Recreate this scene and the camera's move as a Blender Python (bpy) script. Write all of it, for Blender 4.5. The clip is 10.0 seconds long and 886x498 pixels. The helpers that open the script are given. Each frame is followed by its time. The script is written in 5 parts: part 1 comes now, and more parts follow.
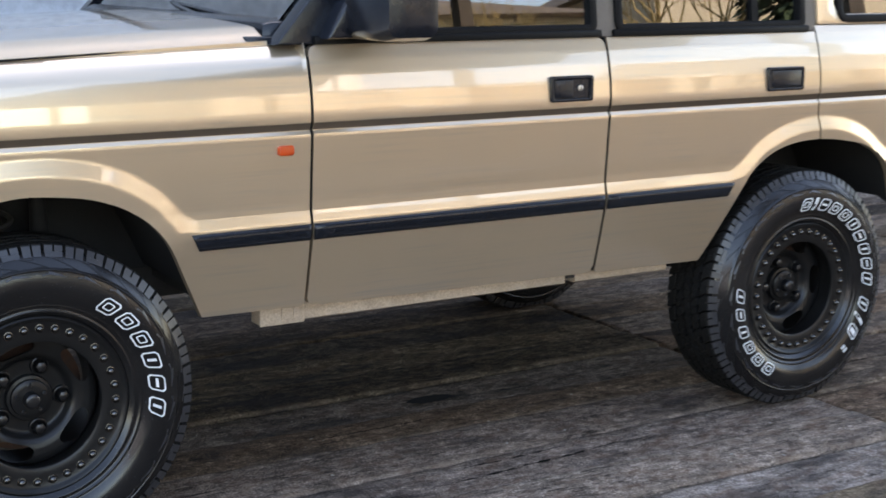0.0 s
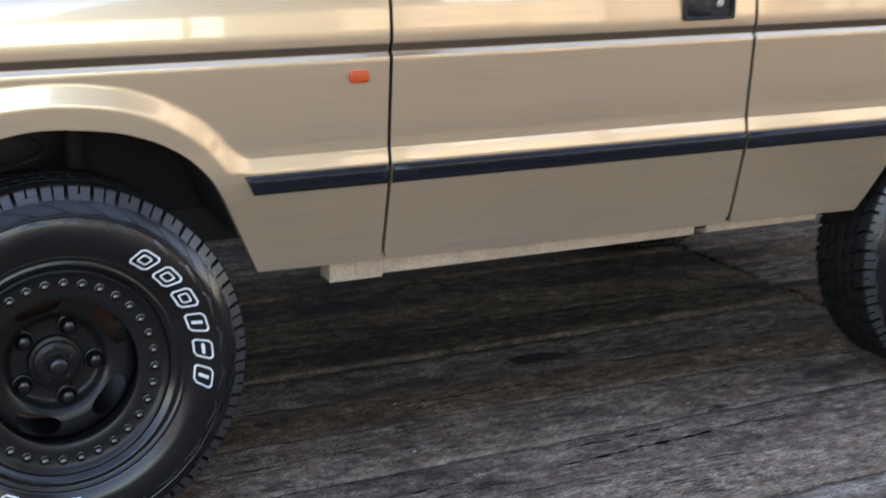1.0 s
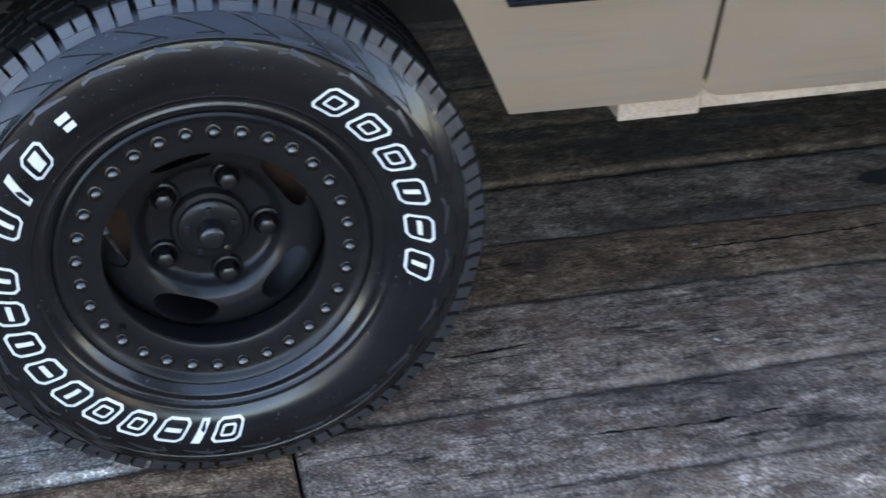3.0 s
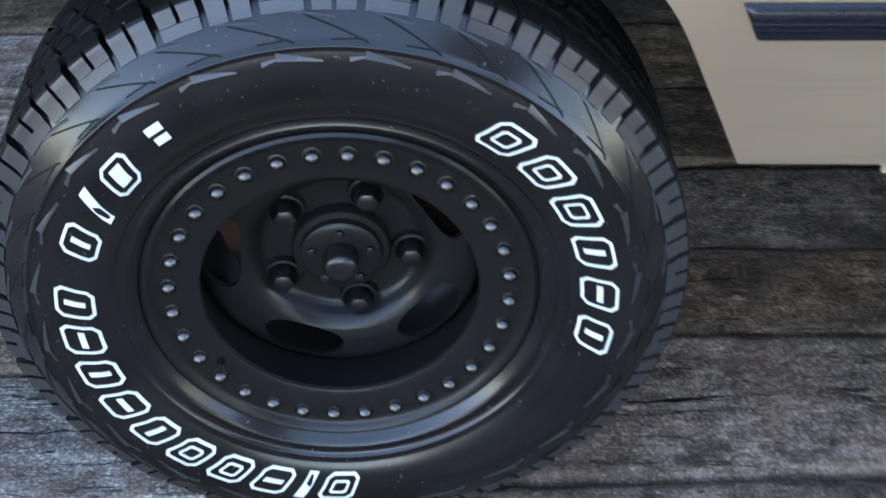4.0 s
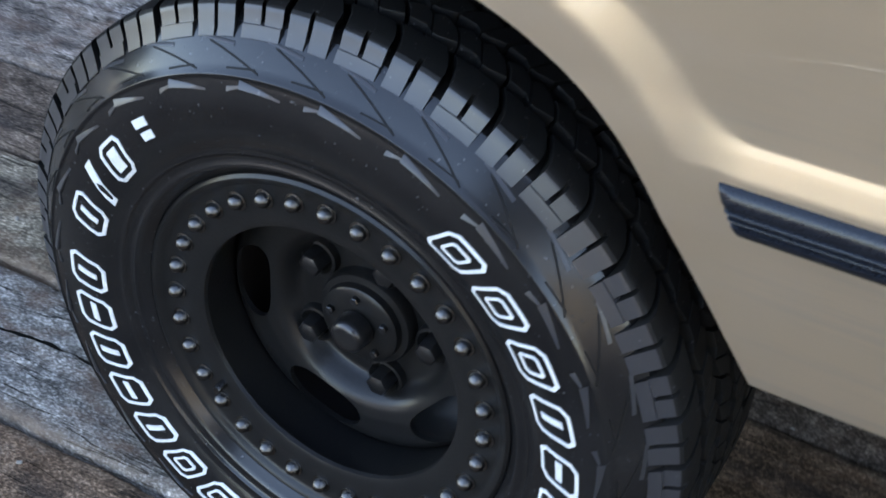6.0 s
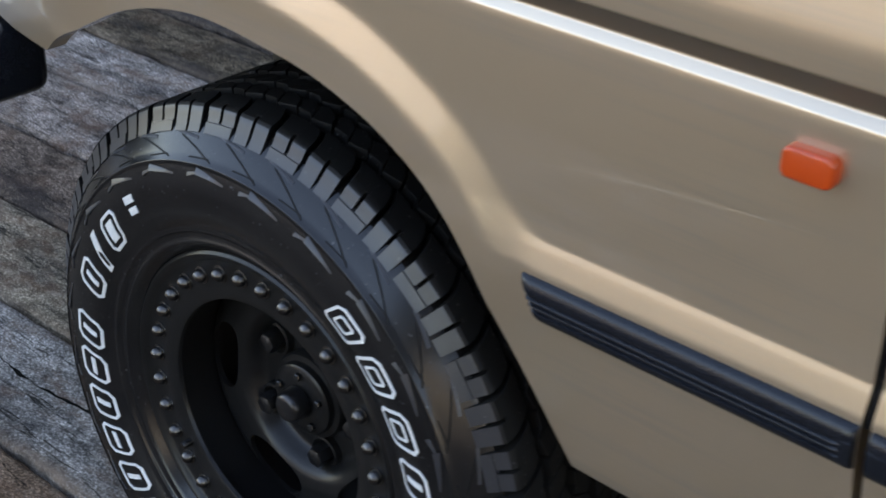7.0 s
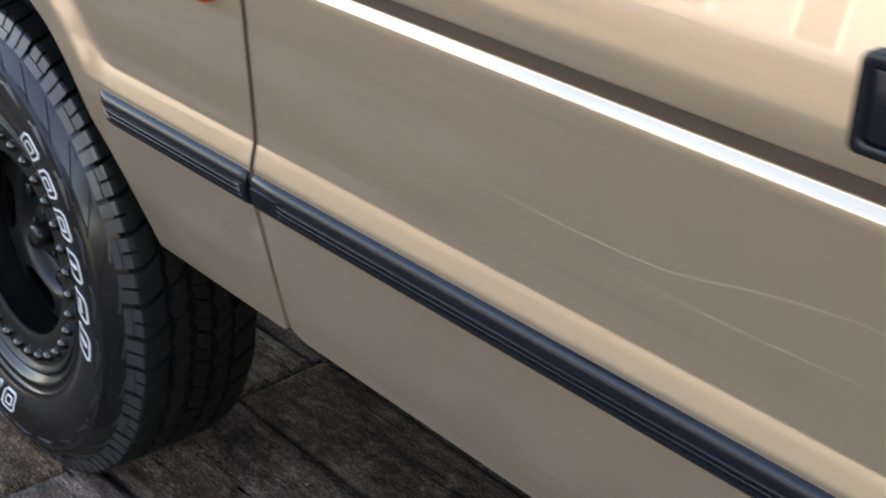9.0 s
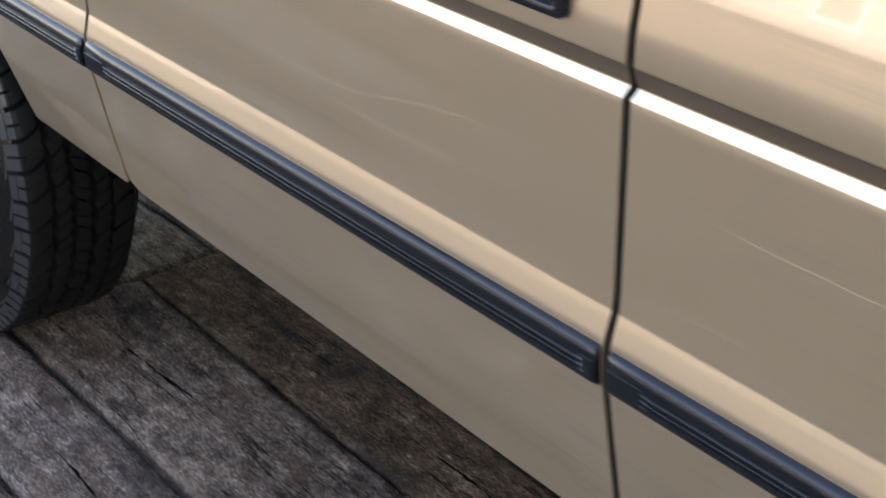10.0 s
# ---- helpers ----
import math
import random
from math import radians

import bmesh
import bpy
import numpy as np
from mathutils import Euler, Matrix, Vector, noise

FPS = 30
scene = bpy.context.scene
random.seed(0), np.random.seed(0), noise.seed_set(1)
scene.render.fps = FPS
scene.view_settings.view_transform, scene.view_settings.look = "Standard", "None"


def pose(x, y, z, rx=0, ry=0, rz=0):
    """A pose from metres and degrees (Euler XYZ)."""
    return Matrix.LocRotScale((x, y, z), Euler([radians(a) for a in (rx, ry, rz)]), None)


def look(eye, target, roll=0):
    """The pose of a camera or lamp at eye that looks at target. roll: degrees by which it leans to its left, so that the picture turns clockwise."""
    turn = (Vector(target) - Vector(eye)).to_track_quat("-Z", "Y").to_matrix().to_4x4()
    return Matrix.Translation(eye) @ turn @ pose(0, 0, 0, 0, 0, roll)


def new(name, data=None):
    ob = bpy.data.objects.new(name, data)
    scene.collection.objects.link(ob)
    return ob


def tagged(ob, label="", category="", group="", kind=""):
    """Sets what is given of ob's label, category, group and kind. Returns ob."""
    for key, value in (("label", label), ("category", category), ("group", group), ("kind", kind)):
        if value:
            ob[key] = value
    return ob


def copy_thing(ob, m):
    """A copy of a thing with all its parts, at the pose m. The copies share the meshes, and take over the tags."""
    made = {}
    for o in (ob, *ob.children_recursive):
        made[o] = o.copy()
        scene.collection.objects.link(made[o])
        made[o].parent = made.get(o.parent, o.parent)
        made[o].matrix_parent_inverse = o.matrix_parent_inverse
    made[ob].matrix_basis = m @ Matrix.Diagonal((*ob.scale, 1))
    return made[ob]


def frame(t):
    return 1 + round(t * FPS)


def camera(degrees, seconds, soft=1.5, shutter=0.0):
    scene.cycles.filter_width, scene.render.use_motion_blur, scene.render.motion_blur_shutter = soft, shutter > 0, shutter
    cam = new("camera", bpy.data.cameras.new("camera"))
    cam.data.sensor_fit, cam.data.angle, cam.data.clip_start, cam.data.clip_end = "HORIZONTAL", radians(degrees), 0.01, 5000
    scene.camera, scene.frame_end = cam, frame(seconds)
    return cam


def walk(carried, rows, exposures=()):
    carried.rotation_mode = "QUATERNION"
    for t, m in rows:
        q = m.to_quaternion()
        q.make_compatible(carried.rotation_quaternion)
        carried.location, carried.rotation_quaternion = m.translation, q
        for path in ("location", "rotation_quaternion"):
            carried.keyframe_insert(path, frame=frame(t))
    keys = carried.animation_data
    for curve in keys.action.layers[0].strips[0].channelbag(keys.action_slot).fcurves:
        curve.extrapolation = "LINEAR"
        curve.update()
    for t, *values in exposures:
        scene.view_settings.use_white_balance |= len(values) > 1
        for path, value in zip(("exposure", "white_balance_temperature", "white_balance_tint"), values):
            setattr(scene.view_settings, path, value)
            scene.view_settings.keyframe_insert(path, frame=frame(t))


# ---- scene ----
cam = camera(34.9, 10.0, soft=1.6, shutter=0.45)
PATH = [
    (0, (-0.861, -3.291, 1.435), (0.161, -1.617, 1.042), 0.3),
    (0.5, (-0.685, -3.025, 1.428), (0.268, -1.324, 0.984), 0.4),
    (1, (-0.478, -2.808, 1.403), (0.36, -1.069, 0.881), 0.4),
    (1.5, (-0.337, -2.553, 1.354), (0.397, -0.803, 0.722), 0.3),
    (2, (-0.253, -2.282, 1.327), (0.401, -0.547, 0.579), 0.2),
    (2.5, (-0.176, -1.979, 1.377), (0.385, -0.283, 0.478), 0.6),
    (3, (-0.078, -1.72, 1.438), (0.323, -0.062, 0.394), 0.3),
    (3.2, (-0.044, -1.608, 1.445), (0.288, 0.032, 0.35), 0.6),
    (4.3, (0.107, -1.086, 1.424), (0.095, 0.441, 0.133), 2.1),
    (4.5, (0.161, -1.031, 1.398), (0.063, 0.488, 0.101), 2.4),
    (5, (0.328, -0.936, 1.369), (-0.024, 0.52, 0.042), 2.1),
    (5.2, (0.386, -0.92, 1.356), (-0.049, 0.521, 0.038), 2.2),
    (6.5, (0.855, -0.852, 1.388), (-0.144, 0.479, 0.279), 0.9),
    (7, (1.053, -0.888, 1.41), (-0.076, 0.434, 0.421), 2.1),
    (7.5, (1.292, -0.898, 1.43), (0.077, 0.394, 0.506), 2.2),
    (8, (1.509, -0.86, 1.422), (0.232, 0.389, 0.525), 2.0),
    (8.5, (1.733, -0.877, 1.441), (0.448, 0.361, 0.537), 2.0),
    (9, (1.963, -0.852, 1.428), (0.655, 0.361, 0.524), 2.2),
    (9.5, (2.183, -0.805, 1.427), (0.851, 0.356, 0.491), 1.2),
    (10, (2.403, -0.825, 1.429), (1.075, 0.338, 0.489), 2.4),
]
EXPOSURE = [(0, 2.84, 7850, 18), (1.0, 2.84, 7800, 18), (1.5, 2.86, 7650, 17), (2.5, 3.26, 7250, 15), (3.2, 3.40, 7100, 15), (4.5, 3.62, 6950, 15), (5.2, 3.60, 7000, 15), (6.5, 2.98, 7550, 16), (7.0, 2.64, 7850, 17), (7.5, 2.61, 7950, 17), (8.5, 2.80, 7950, 18), (9.0, 2.88, 8000, 18), (9.5, 2.94, 8050, 19), (10, 3.09, 8100, 20)]
walk(cam, [(t, look(e, g, r)) for t, e, g, r in PATH], EXPOSURE)

# ---- light ----
SUN_ELEV, SUN_AZ = 30.0, 62.0          # degrees; azimuth from +x towards +y
world = bpy.data.worlds.new("sky")
scene.world = world
world.use_nodes = True
wn = world.node_tree.nodes
sky = wn.new("ShaderNodeTexSky")
sky.sky_type, sky.sun_disc = "NISHITA", False
sky.air_density, sky.dust_density, sky.ozone_density = 1.0, 0.9, 1.2
sky.sun_elevation, sky.sun_rotation = radians(SUN_ELEV), radians(90 - SUN_AZ)
world.node_tree.links.new(sky.outputs[0], wn["Background"].inputs[0])
wn["Background"].inputs[1].default_value = 0.15
sun = new("sun", bpy.data.lights.new("sun", "SUN"))
sun.data.energy, sun.data.angle, sun.data.color = 2.7, radians(0.6), (1.0, 0.95, 0.87)
ca, sa = math.cos(radians(SUN_AZ)), math.sin(radians(SUN_AZ))
ce, se = math.cos(radians(SUN_ELEV)), math.sin(radians(SUN_ELEV))
sun.matrix_world = look((20 * ca * ce, 20 * sa * ce, 20 * se), (0, 0, 0))


# ---- materials ----
def material(name, color, rough=0.5, metal=0.0, coat=0.0, coat_rough=0.05, spec=0.5):
    m = bpy.data.materials.new(name)
    m.use_nodes = True
    b = m.node_tree.nodes["Principled BSDF"]
    b.inputs["Base Color"].default_value = (*color, 1)
    b.inputs["Roughness"].default_value = rough
    b.inputs["Metallic"].default_value = metal
    b.inputs["Coat Weight"].default_value = coat
    b.inputs["Coat Roughness"].default_value = coat_rough
    b.inputs["Specular IOR Level"].default_value = spec
    return m


class Nodes:
    """Short hand for building a material's node tree."""

    def __init__(self, m):
        self.tree = m.node_tree
        self.bsdf = m.node_tree.nodes["Principled BSDF"]

    def add(self, kind, **sets):
        n = self.tree.nodes.new(kind)
        for k, v in sets.items():
            n.inputs[k].default_value = v
        return n

    def link(self, a, b):
        self.tree.links.new(a, b)

    def coords(self, scale=(1, 1, 1), shift=None):
        c = self.add("ShaderNodeTexCoord")
        mp = self.add("ShaderNodeMapping")
        mp.inputs["Scale"].default_value = scale
        self.link(c.outputs["Object"], mp.inputs["Vector"])
        if shift is not None:
            self.link(shift, mp.inputs["Location"])
        return mp.outputs["Vector"]

    def noise(self, vec, scale, detail=4.0, rough=0.6):
        n = self.add("ShaderNodeTexNoise", Scale=scale, Detail=detail, Roughness=rough)
        self.link(vec, n.inputs["Vector"])
        return n.outputs["Fac"]

    def ramp(self, fac, stops):
        r = self.add("ShaderNodeValToRGB")
        e = r.color_ramp.elements
        while len(e) < len(stops):
            e.new(0.5)
        for el, (p, c) in zip(e, stops):
            el.position = p
            el.color = (*c, 1) if len(c) == 3 else c
        self.link(fac, r.inputs["Fac"])
        return r.outputs["Color"]

    def mix(self, fac, a, b, blend="MIX"):
        n = self.tree.nodes.new("ShaderNodeMix")
        n.data_type, n.blend_type = "RGBA", blend
        for sock, val in ((n.inputs[0], fac), (n.inputs[6], a), (n.inputs[7], b)):
            if isinstance(val, bpy.types.NodeSocket):
                self.link(val, sock)
            else:
                sock.default_value = val if not isinstance(val, tuple) else (*val, 1)
        return n.outputs[2]

    def span(self, fac, lo, hi):
        n = self.tree.nodes.new("ShaderNodeMapRange")
        self.link(fac, n.inputs[0])
        n.inputs[3].default_value, n.inputs[4].default_value = lo, hi
        return n.outputs[0]

    def math(self, op, a, b):
        n = self.tree.nodes.new("ShaderNodeMath")
        n.operation = op
        for sock, val in ((n.inputs[0], a), (n.inputs[1], b)):
            if isinstance(val, bpy.types.NodeSocket):
                self.link(val, sock)
            else:
                sock.default_value = val
        return n.outputs[0]

    def bump(self, height, strength, distance):
        n = self.add("ShaderNodeBump", Strength=strength, Distance=distance)
        self.link(height, n.inputs["Height"])
        self.link(n.outputs["Normal"], self.bsdf.inputs["Normal"])
        return n


def grey(v):
    return (v, v, v)


def make_paint():
    m = material("gold_paint", (0.46, 0.35, 0.23), 0.31, 0.76, 1.0, 0.04)
    n = Nodes(m)
    fine = n.noise(n.coords(), 900, 2)
    wide = n.noise(n.coords(), 3.0, 5)
    c = n.mix(n.span(fine, 0.0, 0.5), (0.655, 0.507, 0.348), (0.57, 0.438, 0.297))
    swipe = n.noise(n.coords((1.6, 1, 55)), 1.0, 5, 0.7)
    patchy = n.noise(n.coords((2.2, 1, 5)), 1.0, 3)
    film = n.math("MULTIPLY", n.ramp(swipe, [(0.48, grey(0)), (0.64, grey(0.5))]), n.ramp(patchy, [(0.42, grey(0)), (0.62, grey(1))]))
    dust = n.math("ADD", film, n.ramp(wide, [(0.35, grey(0)), (0.75, grey(0.16))]))
    n.link(n.mix(dust, c, (0.46, 0.40, 0.32)), n.bsdf.inputs["Base Color"])
    n.link(n.span(wide, 0.012, 0.045), n.bsdf.inputs["Coat Roughness"])
    return m


def make_rubber(name, base, rough_lo, rough_hi, coat, coat_lo=0.10, coat_hi=0.28):
    m = material(name, base, 0.5, spec=0.06)
    n = Nodes(m)
    a = n.noise(n.coords(), 9, 6)
    g = n.noise(n.coords(), 260, 3)
    n.link(n.mix(n.ramp(a, [(0.42, grey(0)), (0.75, grey(0.25))]), base, (0.025, 0.023, 0.021)), n.bsdf.inputs["Base Color"])
    fleck = n.ramp(n.noise(n.coords(), 210, 2, 0.5), [(0.70, grey(0)), (0.76, grey(0.7))])
    n.link(n.mix(fleck, n.bsdf.inputs["Base Color"].links[0].from_socket, (0.10, 0.10, 0.10)), n.bsdf.inputs["Base Color"])
    n.link(n.span(a, rough_lo, rough_hi), n.bsdf.inputs["Roughness"])
    n.bsdf.inputs["Coat Weight"].default_value = coat
    n.bsdf.inputs["Coat IOR"].default_value = 1.58
    n.link(n.span(a, coat_lo, coat_hi), n.bsdf.inputs["Coat Roughness"])
    n.bump(g, 0.2, 0.0015)
    return m


def make_timber():
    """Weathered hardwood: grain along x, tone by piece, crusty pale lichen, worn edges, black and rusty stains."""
    m = material("weathered_timber", (0.12, 0.1, 0.09), 0.85, spec=0.03)
    n = Nodes(m)
    info = n.add("ShaderNodeObjectInfo")
    sh = n.add("ShaderNodeCombineXYZ")
    n.link(n.math("MULTIPLY", info.outputs["Random"], 37.0), sh.inputs[0])
    n.link(n.math("MULTIPLY", info.outputs["Random"], 91.0), sh.inputs[1])
    grain = n.noise(n.coords((5, 75, 75), sh.outputs[0]), 1.0, 8, 0.75)
    speck = n.noise(n.coords((170, 230, 230), sh.outputs[0]), 1.0, 3, 0.7)
    crust = n.noise(n.coords((26, 36, 36), sh.outputs[0]), 1.0, 9, 0.80)
    blot = n.noise(n.coords((1.8, 5, 5), sh.outputs[0]), 1.0, 6, 0.65)
    patch = n.noise(n.coords((4.0, 7, 7), sh.outputs[0]), 2.1, 6, 0.65)
    split = n.noise(n.coords((1.1, 17, 17), sh.outputs[0]), 1.0, 4, 0.6)
    # tone by sleeper; its dark end also carries the shade under the car
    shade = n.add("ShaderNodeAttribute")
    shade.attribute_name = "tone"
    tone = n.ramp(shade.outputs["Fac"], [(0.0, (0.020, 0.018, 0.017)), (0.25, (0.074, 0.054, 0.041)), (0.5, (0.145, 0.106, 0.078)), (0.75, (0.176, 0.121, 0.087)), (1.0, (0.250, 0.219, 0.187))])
    c = n.mix(0.42, tone, n.ramp(grain, [(0.32, grey(0.30)), (0.48, grey(0.95)), (0.70, grey(1.6))]), "MULTIPLY")
    c = n.mix(0.7, c, n.ramp(crust, [(0.38, grey(0.25)), (0.45, grey(0.80)), (0.52, grey(1.15)), (0.64, grey(2.1))]), "MULTIPLY")
    c = n.mix(0.6, c, n.ramp(speck, [(0.38, grey(0.25)), (0.49, grey(0.80)), (0.57, grey(1.8)), (0.66, grey(3.6))]), "MULTIPLY")
    mottle = n.noise(n.coords((8, 15, 15), sh.outputs[0]), 1.0, 5, 0.65)
    c = n.mix(0.8, c, n.ramp(mottle, [(0.34, grey(0.45)), (0.50, grey(1.0)), (0.66, grey(1.75))]), "MULTIPLY")
    tint = n.ramp(info.outputs["Random"], [(0.0, (0.90, 1.0, 1.12)), (0.35, (1.0, 1.0, 1.0)), (0.65, (0.98, 1.04, 0.92)), (1.0, (1.10, 0.97, 0.86))])
    c = n.mix(1.0, c, tint, "MULTIPLY")
    c = n.mix(n.math("MULTIPLY", n.ramp(patch, [(0.48, grey(0)), (0.64, grey(0.6))]), n.span(shade.outputs["Fac"], 0.1, 1.1)), c, (0.135, 0.074, 0.046))
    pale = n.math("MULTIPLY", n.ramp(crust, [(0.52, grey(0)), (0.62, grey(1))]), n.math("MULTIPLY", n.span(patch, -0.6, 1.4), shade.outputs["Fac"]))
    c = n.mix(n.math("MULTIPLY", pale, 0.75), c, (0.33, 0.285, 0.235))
    c = n.mix(n.ramp(blot, [(0.52, grey(0)), (0.64, grey(0.65))]), c, (0.022, 0.021, 0.022))
    crack = n.ramp(split, [(0.489, grey(0)), (0.4985, grey(0.95)), (0.5015, grey(0.95)), (0.511, grey(0))])
    crack = n.mix(n.ramp(patch, [(0.46, grey(1)), (0.58, grey(0))]), (0.0, 0.0, 0.0), crack)
    c = n.mix(crack, c, (0.012, 0.011, 0.010))
    wear = n.add("ShaderNodeAttribute")
    wear.attribute_name = "wear"
    edge = n.math("MULTIPLY", wear.outputs["Fac"], n.math("MULTIPLY", n.span(crust, -0.2, 1.2), n.span(shade.outputs["Fac"], 0.35, 1.1)))
    c = n.mix(edge, c, (0.27, 0.205, 0.155))
    n.link(c, n.bsdf.inputs["Base Color"])
    n.link(n.span(blot, 1.0, 0.55), n.bsdf.inputs["Roughness"])
    h = n.math("ADD", n.math("MULTIPLY", grain, 0.6), n.math("ADD", n.math("MULTIPLY", crust, 0.8), n.math("MULTIPLY", speck, 0.35)))
    h = n.math("SUBTRACT", h, n.math("MULTIPLY", crack, 0.5))
    n.bump(h, 1.0, 0.007)
    return m


def make_rough(name, a, b, scale, rough=0.9, depth=0.01, metal=0.0, spec=0.5):
    m = material(name, a, rough, metal, spec=spec)
    n = Nodes(m)
    f = n.noise(n.coords(), scale, 6)
    g = n.noise(n.coords(), scale * 14, 4)
    c = n.mix(n.span(f, -0.2, 1.2), a, b)
    c = n.mix(0.5, c, n.ramp(g, [(0.3, grey(0.5)), (0.7, grey(1.4))]), "MULTIPLY")
    n.link(c, n.bsdf.inputs["Base Color"])
    n.bump(g, 0.5, depth)
    return m


PAINT = make_paint()
PAINT.node_tree.nodes["Principled BSDF"].inputs["Coat IOR"].default_value = 1.72
RUBBER = make_rubber("tyre_rubber", (0.0040, 0.0040, 0.0045), 0.5, 0.7, 0.70, 0.13, 0.30)
TREAD_RUBBER = make_rubber("tread_rubber", (0.0095, 0.0091, 0.0085), 0.6, 0.8, 0.10, 0.25, 0.45)
# paler, bluish lug faces: sky sheen put into the base colour
SHOULDER_RUBBER = make_rubber("shoulder_sheen_rubber", (0.027, 0.027, 0.030), 0.5, 0.7, 0.75, 0.22, 0.42)
# groove floors: the shade between the blocks is put into this near-black colour
GROOVE_SHADE = make_rubber("groove_shade_rubber", (0.0035, 0.0034, 0.0033), 0.8, 0.95, 0.0, 0.5, 0.6)
WHITE = make_rough("white_rubber", (0.72, 0.72, 0.70), (0.62, 0.63, 0.63), 60, 0.6, 0.001)
RIM = make_rough("black_enamel", (0.006, 0.006, 0.0062), (0.011, 0.0105, 0.010), 25, 0.42, 0.0008, spec=0.12)
RIM.node_tree.nodes["Principled BSDF"].inputs["Coat Weight"].default_value = 0.32
RIM.node_tree.nodes["Principled BSDF"].inputs["Coat Roughness"].default_value = 0.22
STUD = make_rough("worn_steel", (0.17, 0.167, 0.163), (0.05, 0.046, 0.042), 160, 0.15, 0.0005, 1.0)
LUG = make_rough("blackened_steel", (0.035, 0.035, 0.038), (0.014, 0.013, 0.012), 90, 0.3, 0.0006, 0.7)
LUG.node_tree.nodes["Principled BSDF"].inputs["Coat Weight"].default_value = 0.5
PLASTIC = make_rough("black_plastic", (0.006, 0.0075, 0.011), (0.010, 0.012, 0.016), 40, 0.20, 0.0003, spec=0.34)
TRIM = make_rough("window_rubber", (0.0035, 0.0035, 0.004), (0.006, 0.006, 0.006), 40, 0.5, 0.0004, spec=0.1)
DARK = make_rough("dark_underbody", (0.018, 0.017, 0.016), (0.04, 0.035, 0.03), 18, 0.8, 0.003)
SILL = make_rough("dusty_paint", (0.56, 0.44, 0.33), (0.34, 0.26, 0.19), 14, 0.6, 0.002)
RUST = make_rough("rusty_iron", (0.10, 0.04, 0.018), (0.035, 0.02, 0.014), 40, 0.9, 0.002)
TIMBER = make_timber()
AMBER = material("amber_lens", (0.50, 0.052, 0.004), 0.3, coat=0.25)
CHROME = make_rough("lock_metal", (0.66, 0.64, 0.58), (0.54, 0.52, 0.47), 300, 0.45, 0.0002, 1.0)
GLASS = material("window_glass", (0.10, 0.11, 0.11), 0.01)
GLASS.node_tree.nodes["Principled BSDF"].inputs["Transmission Weight"].default_value = 1.0
GLASS.node_tree.nodes["Principled BSDF"].inputs["IOR"].default_value = 2.1
GROUND = make_rough("gravel", (0.27, 0.258, 0.240), (0.19, 0.182, 0.168), 6, 0.95, 0.02)
RENDER_CREAM = make_rough("cream_render", (0.46, 0.41, 0.31), (0.39, 0.34, 0.25), 1.2, 0.9, 0.01)
ROOF = make_rough("clay_roof_tiles", (0.17, 0.135, 0.10), (0.13, 0.105, 0.08), 3.0, 0.8, 0.01)
PILLAR = make_rough("bronze_pillar", (0.11, 0.095, 0.08), (0.09, 0.075, 0.062), 40, 0.35, 0.0003)
TWIG = make_rough("golden_twigs", (0.34, 0.25, 0.10), (0.24, 0.17, 0.07), 14, 0.9, 0.01)
RENDER_GREY = make_rough("grey_render", (0.25, 0.26, 0.28), (0.20, 0.21, 0.23), 1.2, 0.9, 0.01)
RENDER_BLUE = make_rough("blue_grey_render", (0.40, 0.43, 0.47), (0.34, 0.37, 0.41), 1.2, 0.9, 0.01)
HOUSING = make_rough("underseal", (0.007, 0.007, 0.007), (0.014, 0.013, 0.012), 18, 0.85, 0.003)
BARK = make_rough("bark", (0.11, 0.09, 0.07), (0.06, 0.05, 0.04), 14, 0.95, 0.02)
NEEDLES = make_rough("needles", (0.03, 0.055, 0.025), (0.05, 0.08, 0.03), 5, 0.8, 0.01)
HOUSE_WHITE = make_rough("white_trim", (0.75, 0.75, 0.73), (0.7, 0.7, 0.68), 4, 0.6, 0.001)


# ---- building helpers ----
def mesh_of(name, verts, faces, mat, smooth=True):
    me = bpy.data.meshes.new(name)
    me.from_pydata([tuple(v) for v in verts], [], faces)
    me.materials.append(mat)
    if smooth:
        me.polygons.foreach_set("use_smooth", [True] * len(me.polygons))
    me.update()
    return me


def put(name, me, parent=None, label="", m=None):
    ob = new(name, me)
    if m is not None:
        ob.matrix_world = m
    if label:
        ob["label"] = label
    if parent:
        pm = Matrix.Identity(4)
        chain = parent
        while chain:
            pm = (chain.matrix_basis if not chain.parent else chain.matrix_parent_inverse @ chain.matrix_basis) @ pm
            chain = chain.parent
        ob.parent = parent
        ob.matrix_parent_inverse = pm.inverted()
    return ob


def from_bm(name, bm, mat, smooth=True):
    bmesh.ops.recalc_face_normals(bm, faces=bm.faces)
    me = bpy.data.meshes.new(name)
    bm.to_mesh(me)
    bm.free()
    me.materials.append(mat)
    if smooth:
        me.polygons.foreach_set("use_smooth", [True] * len(me.polygons))
        me.set_sharp_from_angle(angle=radians(35))
    return me


def part(name, bm, mat, parent, label="", smooth=True, m=None):
    return put(name, from_bm(name, bm, mat, smooth), parent, label, m)


